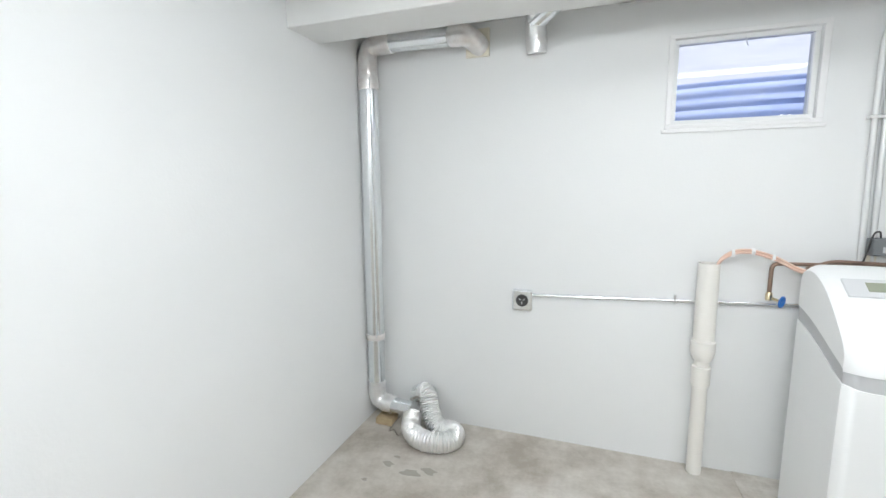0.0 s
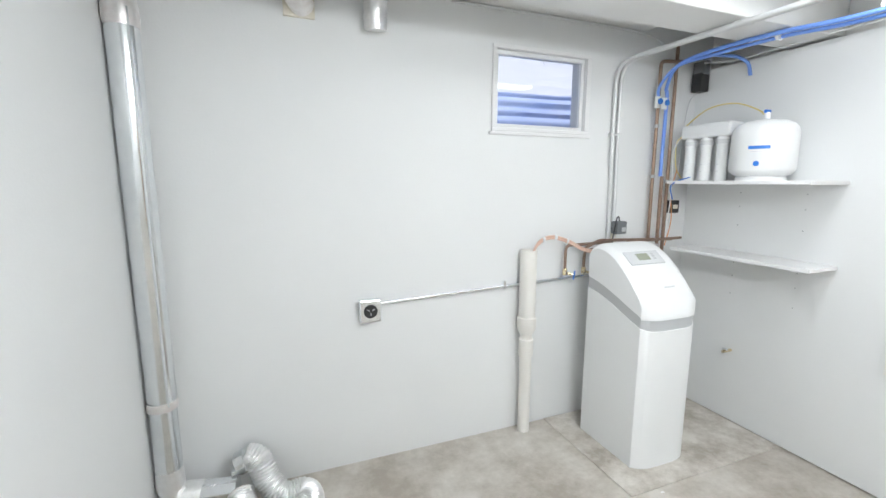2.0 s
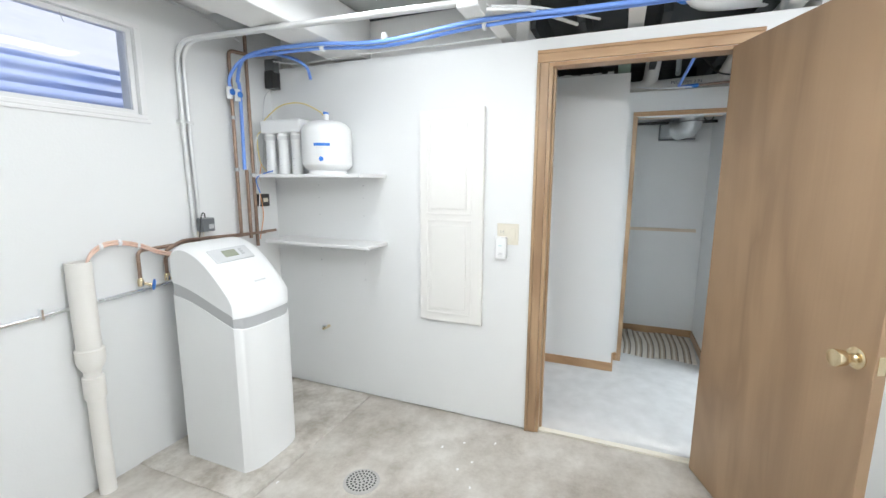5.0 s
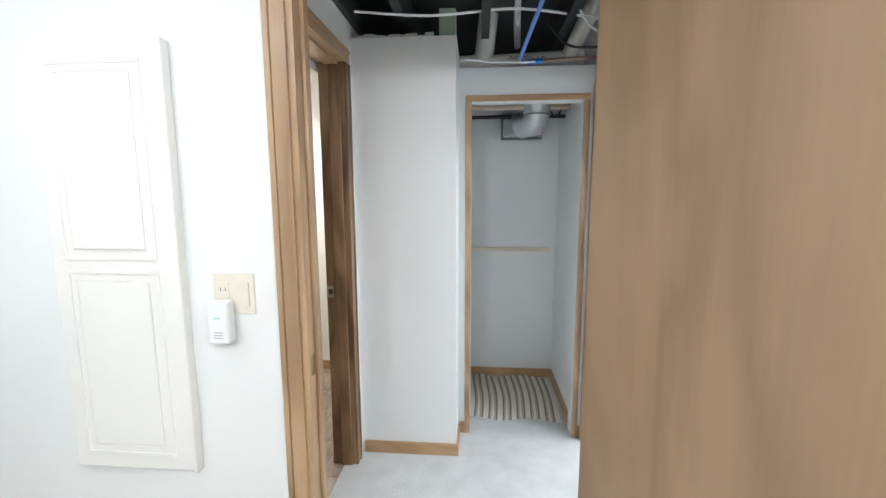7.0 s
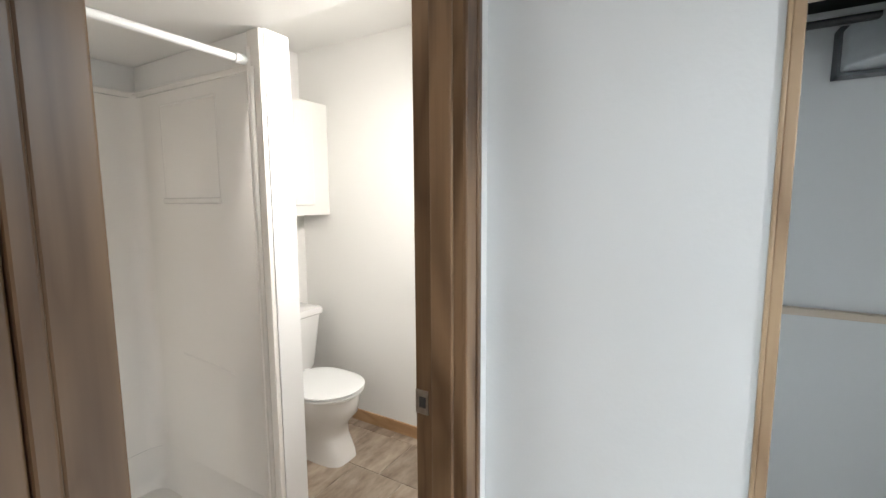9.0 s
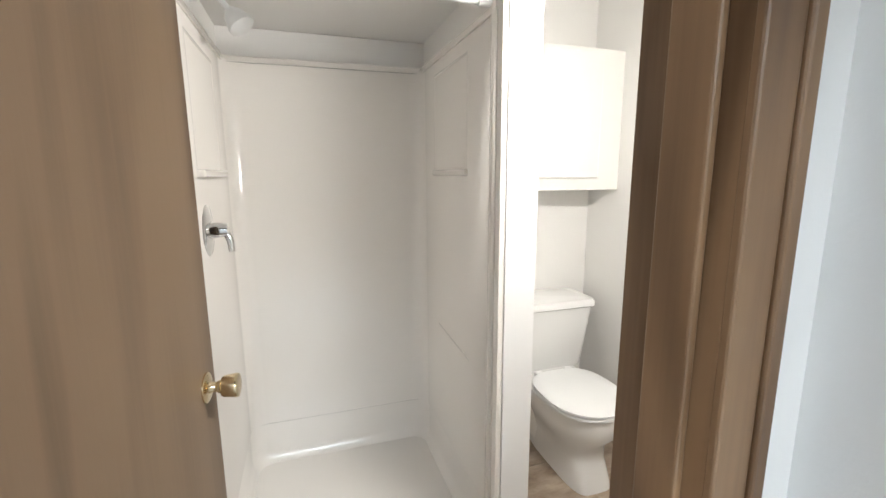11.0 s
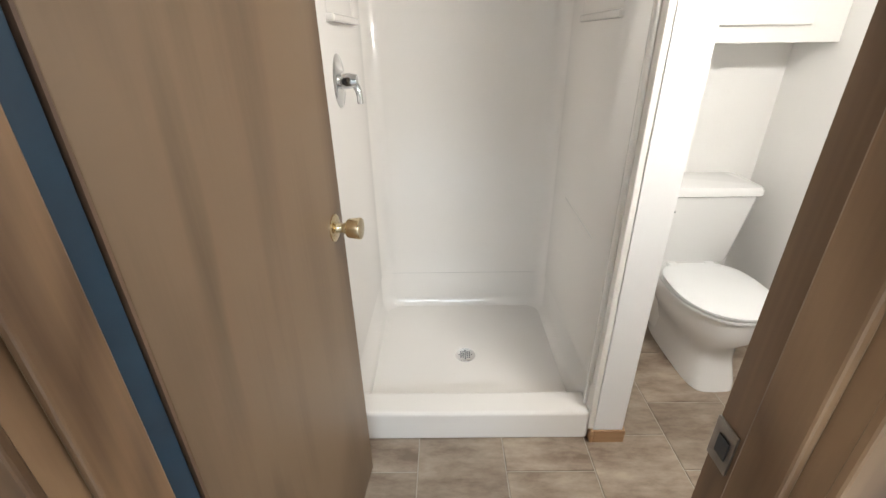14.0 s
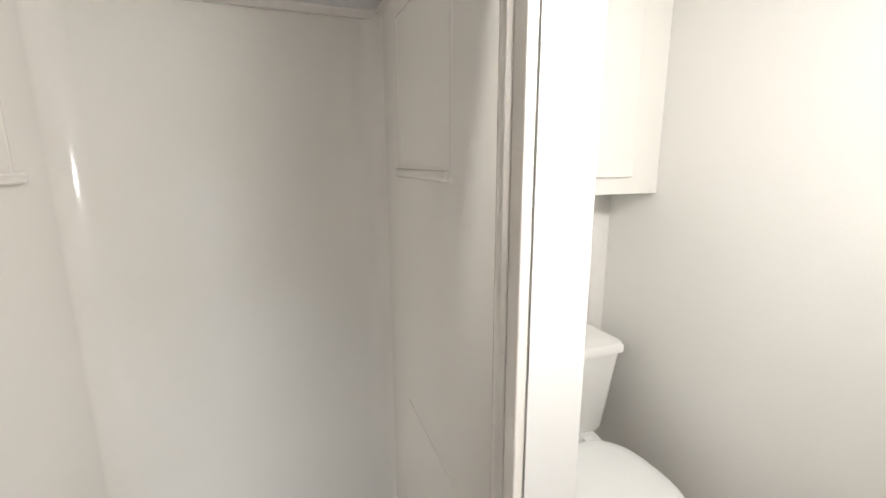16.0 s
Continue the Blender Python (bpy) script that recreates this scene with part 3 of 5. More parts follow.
def flush_door(name, label, width, height, hinge, angle, edge=M_DOOR, thick=0.035, knob_z=0.93, swing=1, hinges=True, face=M_DOOR):
    """A flush slab that turns about its hinge; local x runs from hinge to free edge."""
    d = thing(name, label, "door")
    y0, y1 = (0.0, thick) if swing > 0 else (-thick, 0.0)
    part("slab", box(0.004, y0, 0.012, width, y1, height, bevel=0.0015), face, d)
    part("hinge_edge", box(0.0, y0 + 0.001, 0.012, 0.0045, y1 - 0.001, height - 0.001), edge, d)
    for s, yf in ((-1, y0), (1, y1)):
        knob_set(d, width - 0.06, knob_z, yf, s, M_BRASS)
    part("latch", box(width - 0.001, (y0 + y1) / 2 - 0.011, knob_z - 0.028, width + 0.0015, (y0 + y1) / 2 + 0.011, knob_z + 0.028), M_BRASS, d)
    for z in (0.25, 1.0, 1.80) if hinges else ():
        part("hinge", lathe([(0.006, -0.045), (0.006, 0.045)], Matrix.Translation((-0.002, y1 + 0.004 if swing < 0 else y0 - 0.004, z)), 10), M_BRASS, d)
    d.matrix_world = pose(hinge[0], hinge[1], 0, 0, 0, angle)
    return d


flush_door("door_utility", "open tan birch veneer flush door with a brass knob", 0.822, 2.015, (1.978, 0.866), 200.5, swing=-1)
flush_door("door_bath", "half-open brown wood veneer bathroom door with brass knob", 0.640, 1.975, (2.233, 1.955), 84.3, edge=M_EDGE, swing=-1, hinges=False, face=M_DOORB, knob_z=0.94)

# ---------- window ----------
w = tagged(new("window_1"), "small high white window onto a blue window well", "window", kind="structure")
bm = bmesh.new()
for x0, z0, x1, z1 in ((0.532, 2.147, 1.157, 2.168), (0.532, 1.732, 1.157, 1.752), (0.532, 1.752, 0.556, 2.147), (1.128, 1.752, 1.157, 2.147)):
    add_box(bm, x0, YN - 0.014, z0, x1, YN, z1, bevel=0.003)
part("window_trim", bm, M_SHELF, w)
part("window_sill", box(0.518, YN - 0.013, 1.714, 1.172, YN, 1.732, bevel=0.003), M_SHELF, w)
bm = bmesh.new()
for x0, z0, x1, z1 in ((WX0, WZ1 - 0.022, WX1, WZ1), (WX0, WZ0, WX1, WZ0 + 0.022), (WX0, WZ0 + 0.022, WX0 + 0.022, WZ1 - 0.022), (WX1 - 0.022, WZ0 + 0.022, WX1, WZ1 - 0.022)):
    add_box(bm, x0, YN + 0.012, z0, x1, YN + 0.05, z1, bevel=0.003)
part("window_frame", bm, M_WPLAST, w)
pane = part("pane", box(WX0 + 0.02, YN + 0.028, WZ0 + 0.02, WX1 - 0.02, YN + 0.032, WZ1 - 0.02), M_GLASS, w)
pane.visible_shadow = False
part("latch_string", tube(smooth_line([(0.845, YN + 0.008, 2.128), (0.85, YN + 0.006, 2.105), (0.857, YN + 0.008, 2.09)], 4), 0.002, 6), M_GREY, w)

# window well outside
bm = bmesh.new()
rows, cols = 60, 40
grid = []
for i in range(rows + 1):
    z = 1.2 + 0.885 * i / rows
    line = []
    for j in range(cols + 1):
        a = math.pi * j / cols
        r = 0.62 + 0.007 * math.sin(z * 2 * math.pi / 0.068)
        line.append(bm.verts.new((0.9 - 1.45 * math.cos(a) * r / 0.62, YN + T + 0.01 + r * math.sin(a), z - 0.035 * math.cos(a) + 0.012 * math.sin(5 * a))))
    grid.append(line)
for i in range(rows):
    for j in range(cols):
        bm.faces.new((grid[i][j], grid[i][j + 1], grid[i + 1][j + 1], grid[i + 1][j]))
ob = obj("window_well", bm, M_WELL, smooth=True)
ob.modifiers.new("thickness", "SOLIDIFY").thickness = 0.004
tagged(ob, "blue corrugated steel window well outside the window", "window well")
bm = box(-0.9, YN + T, 1.1, 2.7, 4.34, 1.2)
structure(obj("ground_well", bm, M_SNOW), "pale gravel at the bottom of the window well", "ground")
bm = bmesh.new()
add_box(bm, -8, 4.34, 1.6, 10, 20, 2.01)
add_prism(bm, [(4.345, 2.005), (20, 2.005), (20, 7.6), (14, 6.4), (9, 4.3), (6, 2.6)], "x", -8, 10)
structure(obj("ground", bm, M_SNOW), "pale sloping ground outside the window", "ground")

# ---------- ceiling lights ----------
def ceiling_light(name, x, y, z, lx, ly, label, glowing):
    t = thing(name, label, "ceiling light")
    part("housing", box(x - lx / 2, y - ly / 2, z + 0.02, x + lx / 2, y + ly / 2, z + (0.07 if z > 2.2 else 0.245), bevel=0.006), M_WPLAST, t)
    part("diffuser", box(x - lx / 2 + 0.01, y - ly / 2 + 0.01, z + 0.005, x + lx / 2 - 0.01, y + ly / 2 - 0.01, z + 0.02, bevel=0.004), glowing, t, "lit frosted diffuser")
    return t


ceiling_light("ceiling_light", 1.0, 2.3, 2.28, 1.2, 0.30, "lit white strip light between the joists", M_LIGHT)
# The next two strips are added out of view as bodies for the fills.
ceiling_light("ceiling_light", 0.3, 0.37, 2.15, 1.2, 0.30, "lit white strip light between the joists", M_LIGHT)
ceiling_light("ceiling_light", 0.25, 1.6, 2.15, 1.2, 0.30, "lit white strip light between the joists", M_LIGHT)
# This panel is added, unseen, as a body for the hall's fill light.
ceiling_light("ceiling_light", 2.75, -0.80, 2.335, 1.2, 0.6, "lit square panel light in the family room ceiling", M_LIGHT)
ceiling_light("ceiling_light", 7.6, -1.5, 2.335, 1.2, 0.6, "lit square panel light in the family room ceiling", M_LIGHT)
ceiling_light("ceiling_light", 4.0, -1.6, 2.335, 1.2, 0.6, "lit square panel light in the family room ceiling", M_LIGHT)
t = thing("vanity_lamp", "white bar lamp above the bathroom mirror wall", "wall lamp")
part("backplate", box(3.13, YJ + 0.001, 1.81, 3.72, YJ + 0.03, 1.95, bevel=0.006), M_WPLAST, t)
part("diffuser", box(3.15, YJ + 0.03, 1.825, 3.70, YJ + 0.085, 1.935, bevel=0.012), M_LIGHTW, t)

# ---------- water softener ----------
pad = obj("floor_pad", box(0.935, 2.775, 0.0, XE - 0.003, YN - 0.003, 0.008, bevel=0.004), M_PAD)
structure(pad, "low cast concrete pad under the water softener", "floor")
SXA, SXB, SF, SB = 1.080, 1.440, 2.893, 3.345
def shell(name, lo, hi, material, parent, grow=0.0, front=0.0, crown=0.0):
    poly = [(SF - grow, lo(SF)), *[(SF - grow + (SB - SF + 2 * grow) * i / 14, lo(SF + (SB - SF) * i / 14)) for i in range(1, 15)]]
    poly += [(SB + grow - (SB - SF + 2 * grow) * i / 14, hi(SB - (SB - SF) * i / 14)) for i in range(15)]
    bm = bmesh.new()
    n = len(poly)
    cols = []
    steps = 28
    for k in range(steps + 1):
        u = k / steps
        x = SXA - grow + (SXB - SXA + 2 * grow) * u
        e = abs(2 * u - 1)
        pull = 0.045 * e ** 4 + front * e * e
        cols.append([bm.verts.new((x, max(y, SF - grow + pull) if y < 3.12 else min(y, SB + grow - 0.02 * e ** 6), z - (crown * e ** 10 if k2 >= 15 else 0))) for k2, (y, z) in enumerate(poly)])
    for a, b in zip(cols, cols[1:]):
        for i in range(n):
            bm.faces.new((a[i], a[(i + 1) % n], b[(i + 1) % n], b[i]))
    bm.faces.new(cols[0][::-1])
    bm.faces.new(cols[-1])
    ob = part(name, bm, material, parent, smooth=True)
    return ob
def band_lo(y):
    u = max(0, min(1, (y - SF) / (SB - SF)))
    return 0.743 + 0.135 * (u ** 1.1) * (1 + 0.25 * math.sin(math.pi * u))
def band_hi(y):
    return band_lo(y) + 0.056 + 0.008 * max(0, (y - SF) / (SB - SF))
def lid_hi(y):
    u = max(0, min(1, (y - SF) / (SB - SF)))
    rise = 0.845 + 0.29 * math.sin(math.pi / 2 * min(1, u / 0.80))
    if u < 0.05:
        rise -= 0.02 * (1 - u / 0.05)
    if u > 0.80:
        rise -= 0.05 * ((u - 0.80) / 0.20) ** 2
    return rise
soft = thing("water_softener", "tall white water softener with a grey band and small display", "water softener")
shell("body", lambda y: 0.008, band_lo, M_SOFT, soft)
shell("band", lambda y: band_lo(y) + 0.0006, band_hi, M_GREY, soft, grow=-0.003)
lid = shell("lid", lambda y: band_hi(y) + 0.0006, lid_hi, M_SOFT, soft, grow=0.001, crown=0.028)
tilt = math.degrees(math.atan2(lid_hi(3.145) - lid_hi(3.065), 0.08))
zc = lid_hi(3.10)
m = pose(1.243, 3.10, zc + 0.001, tilt)
cp = part("control_panel", box(-0.115, -0.045, -0.006, 0.115, 0.045, 0.004, bevel=0.004, m=m), M_PANELGREY, soft)
part("display", box(-0.048, -0.02, 0.0035, 0.032, 0.026, 0.0055, bevel=0.001, m=m), M_LCD, cp)
for i in range(3):
    part("button", box(0.052, -0.018 + i * 0.016, 0.0035, 0.072, -0.008 + i * 0.016, 0.0055, bevel=0.001, m=m), M_GREY, cp)
m = pose(1.29, 2.97, lid_hi(2.97) + 0.0012, math.degrees(math.atan2(lid_hi(2.995) - lid_hi(2.945), 0.05)))
part("badge", box(-0.035, -0.004, -0.002, 0.035, 0.004, 0.0012, m=m), M_PANELGREY, soft, "small pale maker's mark bar")

# ---------- standpipe and softener plumbing ----------
t = thing("drain_standpipe", "cream plastic standpipe with couplings against the wall", "pipe")
yp = YN - 0.055
part("pipe", lathe([(0.047, 0.66), (0.047, 1.09), (0.041, 1.09), (0.041, 0.70)], Matrix.Translation((0.757, yp, 0)), 28, False), M_PVC, t, smooth=True)
part("coupling", lathe([(0.036, 0.60), (0.05, 0.625), (0.055, 0.65), (0.055, 0.70), (0.05, 0.705), (0.047, 0.705)], Matrix.Translation((0.757, yp, 0)), 28), M_PVC, t, smooth=True)
part("sleeve", lathe([(0.040, 0.47), (0.042, 0.475), (0.042, 0.57), (0.036, 0.575)], Matrix.Translation((0.757, yp, 0)), 28), M_PVC, t, smooth=True)
part("lower_pipe", lathe([(0.034, 0.0), (0.034, 0.62)], Matrix.Translation((0.757, yp, 0)), 28), M_PVC, t, smooth=True)
t = thing("drain_hose", "rosy copper-coloured hose arching into the standpipe", "hose")
for dx, dz in ((0, 0), (0.004, 0.012)):
    part("hose", tube(smooth_line([(0.780, yp, 1.0), (0.792 + dx, yp, 1.085 + dz), (0.845, yp, 1.135 + dz), (0.92, yp, 1.147 + dz), (1.02, yp - 0.01, 1.118 + dz), (1.10, yp - 0.03, 1.075 + dz), (1.19, yp - 0.05, 1.05 + dz)], 8), 0.006, 10), M_ROSE, t, smooth=True)
for x, z in ((0.85, 1.142), (0.93, 1.153), (1.01, 1.128)):
    part("clip", tube([(x - 0.006, yp, z), (x + 0.006, yp, z)], 0.017, 10), M_WPLAST, t)

def copper(name, label, lines, r=0.008):
    t = thing(name, label, "pipe")
    for pts in lines:
        part("pipe", tube(round_line(pts, 0.03), r, 10), M_COPPER, t, smooth=True)
    return t
yc = YN - 0.05
t = copper("copper_pipes_softener", "aged copper pipes with valves behind the softener",
           [[(1.010, yc, 0.94), (1.010, yc, 1.10), (1.35, yc, 1.105)], [(1.145, yc, 0.95), (1.145, yc, 1.06), (1.27, yc - 0.06, 1.09), (1.36, yc - 0.06, 1.09)],
            [(1.13, yc - 0.03, 1.085), (1.22, yc - 0.03, 1.125), (1.80, yc - 0.03, 1.105)], [(1.47, yc, 1.10), (1.92, yc, 1.105)]], 0.009)
for x in (1.010, 1.145):
    v = part("valve_body", lathe([(0.008, -0.02), (0.014, -0.018), (0.014, 0.012), (0.009, 0.02)], Matrix.Translation((x, yc, 0.945)), 14), M_BRASS, t, smooth=True)
    part("valve_stem", tube([(x, yc, 0.94), (x + 0.035, yc - 0.03, 0.93)], 0.007, 10), M_BRASS, v)
    mw = look((x + 0.04, yc - 0.035, 0.928), (x + 0.2, yc - 0.18, 0.90))
    ring = tube([mw @ Vector((0.024 * math.cos(a), 0.024 * math.sin(a), 0)) for a in [k * math.pi / 8 for k in range(17)]], 0.0045, 8)
    for k in range(4):
        a = k * math.pi / 4
        add_tube(ring, [mw @ Vector((-0.024 * math.cos(a), -0.024 * math.sin(a), 0)), mw @ Vector((0.024 * math.cos(a), 0.024 * math.sin(a), 0))], 0.003, 6)
    part("handwheel", ring, M_BLUEP, v, "blue metal handwheel")
t = copper("copper_pipes_corner", "tall aged copper pipes rising in the corner",
           [[(1.635, yc, 1.10), (1.635, yc, 2.175), (1.82, yc - 0.02, 2.185), (1.93, 3.0, 2.22)], [(1.76, yc, 1.02), (1.76, yc, 2.30)], [(1.69, yc - 0.02, 1.08), (1.69, yc - 0.02, 1.50)]], 0.0105)
for x, z in ((1.635, 1.80), (1.76, 1.47), (1.635, 1.50)):
    part("strap", tube([(x, yc, z - 0.01), (x, yc, z + 0.01)], 0.015, 10), M_GREY, t)
t = thing("blue_water_lines", "blue plastic water lines along the joists and down the wall", "pipe")
for dx, dz, r in ((0, 0, 0.0105), (0.035, -0.012, 0.009)):
    pts = [(1.675, yc - 0.02, 1.50 if dx == 0 else 1.95), (1.68 - 1.6 * dx, yc - 0.02, 1.95), (1.66 - 1.6 * dx, yc - 0.03, 2.02), (1.64, 3.34, 2.12), (1.64 + dx, 3.15, 2.15 + dz), (1.66 + dx, 2.83, 2.15 + dz), (1.67 + dx, 2.45, 2.125 + dz), (1.66 + dx, 1.91, 2.155 + dz), (1.68 + dx, 1.2, 2.15), (1.68 + dx, -0.9, 2.15)]
    part("pipe", tube(smooth_line(pts, 8), r, 10), M_BLUE, t, smooth=True)
part("branch", tube(round_line([(1.70, 3.22, 2.16), (1.86, 3.15, 2.15), (1.93, 3.13, 2.12), (1.94, 3.12, 2.05)], 0.03), 0.009, 10), M_BLUE, t, smooth=True)
for x, z in ((1.595, 1.935), (1.65, 1.93)):
    part("shutoff", tube([(x, yc - 0.03, z - 0.035), (x, yc - 0.03, z + 0.03)], 0.016, 10), M_WPLAST, t, "white shutoff fitting")
    part("tap", lathe([(0.006, 0), (0.017, 0.004), (0.017, 0.012), (0.008, 0.016)], Matrix.Translation((x, yc - 0.045, z)) @ Matrix.Rotation(radians(90), 4, "X"), 14), M_BLUEP, t, "bright blue tap")
for y in (2.83, 2.45, 1.93):
    part("tie", tube([(1.685, y - 0.006, 2.145), (1.685, y + 0.006, 2.145)], 0.026, 10), M_WPLAST, t)

# ---------- conduit, outlet, transformer ----------
t = thing("conduit_riser", "pair of grey painted conduits rising and turning along the ceiling", "conduit")
for dx in (0, 0.036):
    part("conduit", tube(round_line([(1.345 + dx, YN - 0.02, 1.10), (1.332 + dx, YN - 0.02, 1.75), (1.332 + dx, YN - 0.02, 2.148 + dx * 0.2), (1.42 + dx, 1.95, 2.148 + dx * 0.2)], 0.13, 8), 0.012, 12), M_COND, t, smooth=True)
part("strap", box(1.31, YN - 0.034, 1.735, 1.39, YN - 0.001, 1.75, bevel=0.002), M_COND, t)
part("strap", box(1.37, 2.80, 2.156, 1.46, 2.83, 2.165), M_COND, t)
part("junction_box", box(1.38, 1.865, 2.11, 1.50, 1.955, 2.169, bevel=0.006), M_COND, t)
part("outgoing_conduit", tube([(1.50, 1.9, 2.14), (1.62, 1.72, 2.16), (1.95, 1.55, 2.18)], 0.008, 8), M_COND, t)
t = thing("dryer_outlet", "square steel outlet box with a round black receptacle", "outlet")
part("box", box(-0.195, YN - 0.045, 0.772, -0.083, YN - 0.001, 0.888, bevel=0.008), M_STEEL, t)
part("receptacle", lathe([(0.034, 0), (0.034, 0.004), (0.030, 0.006), (0.012, 0.003)], Matrix.Translation((-0.139, YN - 0.045, 0.83)) @ Matrix.Rotation(radians(90), 4, "X"), 24), M_BLACK, t)
for dx, dz, a in ((0, -0.012, 90), (-0.012, 0.008, 35), (0.012, 0.008, -35)):
    part("slot", box(-0.007, -0.0015, -0.002, 0.007, 0.0015, 0.002, m=pose(-0.139 + dx, YN - 0.0515, 0.83 + dz, 0, a, 0)), M_GREY, t)
for sx in (-0.045, 0.045):
    for sz in (-0.047, 0.047):
        part("screw", lathe([(0.004, 0), (0.0035, 0.002)], Matrix.Translation((-0.139 + sx, YN - 0.045, 0.83 + sz)) @ Matrix.Rotation(radians(90), 4, "X"), 8), M_GREY, t)
part("conduit", tube(round_line([(-0.085, YN - 0.018, 0.86), (0.3, YN - 0.014, 0.872), (1.24, YN - 0.014, 0.905)], 0.1), 0.0095, 10), M_STEEL, t, smooth=True)
part("strap", box(0.62, YN - 0.026, 0.868, 0.632, YN - 0.001, 0.915, bevel=0.002), M_STEEL, t)
t = thing("plug_transformer", "dark grey plug-in transformer on a small wall outlet", "transformer")
part("outlet", box(1.355, YN - 0.03, 1.07, 1.395, YN - 0.001, 1.165, bevel=0.004), M_IVORY, t)
part("body", box(1.35, YN - 0.085, 1.155, 1.425, YN - 0.03, 1.23, bevel=0.006), M_DGREY, t)
part("rating_plate", box(1.385, YN - 0.0865, 1.17, 1.415, YN - 0.0845, 1.195), M_GREY, t)
part("cord", tube(smooth_line([(1.385, YN - 0.06, 1.23), (1.38, YN - 0.06, 1.257), (1.355, YN - 0.07, 1.245), (1.34, YN - 0.07, 1.17), (1.32, YN - 0.08, 1.10)], 6), 0.0035, 8), M_BLACK, t)

# ---------- galvanised duct and flexible hose ----------
t = thing("vent_duct", "galvanised round vent duct with taped elbows in the corner", "duct")
dx, dy, r = -1.036, 3.395, 0.052
part("riser", lathe([(r, 0.17), (r, 0.545), (r + 0.003, 0.55), (r + 0.003, 2.08)], Matrix.Translation((dx, dy, 0)), 28), M_STEEL, t, smooth=True)
part("seam", box(dx + 0.030, dy - 0.050, 0.55, dx + 0.036, dy - 0.040, 2.08), M_STEEL, t)
part("tape", lathe([(r + 0.005, 0.53), (r + 0.007, 0.545), (r + 0.005, 0.565)], Matrix.Translation((dx, dy, 0)), 28), M_TAPE, t, smooth=True)
part("tape", lathe([(r + 0.005, 2.02), (r + 0.008, 2.05), (r + 0.005, 2.10)], Matrix.Translation((dx, dy, 0)), 28), M_TAPE, t, smooth=True)
part("upper_elbow", tube(round_line([(dx, dy, 2.06), (dx, dy, 2.262), (dx + 0.15, dy, 2.262)], 0.09, 4), lambda i: r + (0.005 if i % 2 else 0.0), 24), M_TAPE, t, smooth=True)
part("run", tube([(dx + 0.13, dy, 2.262), (-0.52, dy + 0.015, 2.262)], r - 0.004, 24), M_STEEL, t, smooth=True)
part("outlet_elbow", tube(round_line([(-0.54, dy + 0.015, 2.262), (-0.44, dy - 0.005, 2.255), (-0.395, YN - 0.004, 2.215)], 0.05, 4), lambda i: r + (0.004 if i % 2 else 0.0), 24), M_TAPE, t, smooth=True)
part("wall_plate", box(-0.475, YN - 0.018, 2.165, -0.345, YN - 0.001, 2.31, bevel=0.002), M_IVORY, t)
part("lower_elbow", tube(round_line([(dx, dy, 0.26), (dx, dy, 0.12), (dx + 0.12, dy, 0.105)], 0.07, 4), lambda i: r + (0.004 if i % 2 else 0.0), 24), M_FOIL, t, smooth=True)
part("stub", tube([(dx + 0.10, dy, 0.105), (-0.775, dy - 0.03, 0.11)], r - 0.002, 24), M_STEEL, t, smooth=True)
t = thing("flexible_hose", "crinkled silver foil flexible duct curled on the floor", "duct hose")
path = smooth_line([(-0.735, 3.40, 0.225), (-0.69, 3.385, 0.215), (-0.65, 3.345, 0.13), (-0.59, 3.30, 0.068), (-0.50, 3.30, 0.062), (-0.475, 3.23, 0.060), (-0.55, 3.165, 0.060), (-0.66, 3.175, 0.060), (-0.735, 3.24, 0.066), (-0.765, 3.33, 0.10)], 14)
rng = random.Random(4)
part("hose", tube(path, lambda i: 0.053 + (0.006 if i % 2 else 0.0) + rng.uniform(-0.0015, 0.0015), 22), M_FOIL, t, smooth=True)
part("collar", tube([(-0.765, 3.405, 0.20), (-0.725, 3.395, 0.222)], 0.053, 20), M_STEEL, t)
part("clamp", box(-0.80, 3.37, 0.165, -0.735, 3.40, 0.185, bevel=0.002, m=None), M_STEEL, t)
t = thing("ceiling_duct", "foil wrapped duct elbow from the beam down to the wall", "duct")
part("elbow", tube(round_line([(-0.085, YN - 0.05, 2.14), (-0.09, YN - 0.07, 2.24), (-0.085, YN - 0.11, 2.33)], 0.05, 5), lambda i: 0.05 + (0.004 if i % 2 else 0), 22), M_FOIL, t, smooth=True)
part("run", tube([(-0.10, YN - 0.09, 2.27), (0.03, YN - 0.16, 2.34), (0.12, YN - 0.22, 2.36)], 0.045, 22), M_STEEL, t, smooth=True)
bm = box(-1.015, 3.32, 0.0, -0.90, 3.41, 0.045, bevel=0.008)
tagged(obj("wood_offcut", bm, M_TAN), "tan wooden offcut lying in the corner", "wood block")
t = tagged(obj("wire_hook", tube(smooth_line([(-0.87, 3.38, 0.05), (-0.90, 3.28, 0.004), (-0.86, 3.27, 0.02), (-0.82, 3.25, 0.004), (-0.78, 3.33, 0.05)], 5), 0.0035, 6), M_AGED), "bent wire lying by the hose", "wire")

# ---------- floor drain and stains ----------
bm = lathe([(0.088, 0.0), (0.088, 0.004), (0.082, 0.006), (0.0, 0.006)], Matrix.Translation((1.258, 2.378, 0)), 40, False)
dr = thing("floor_drain", "round perforated grey floor drain cover", "drain")
part("cover", bm, M_DRAIN, dr, smooth=True)
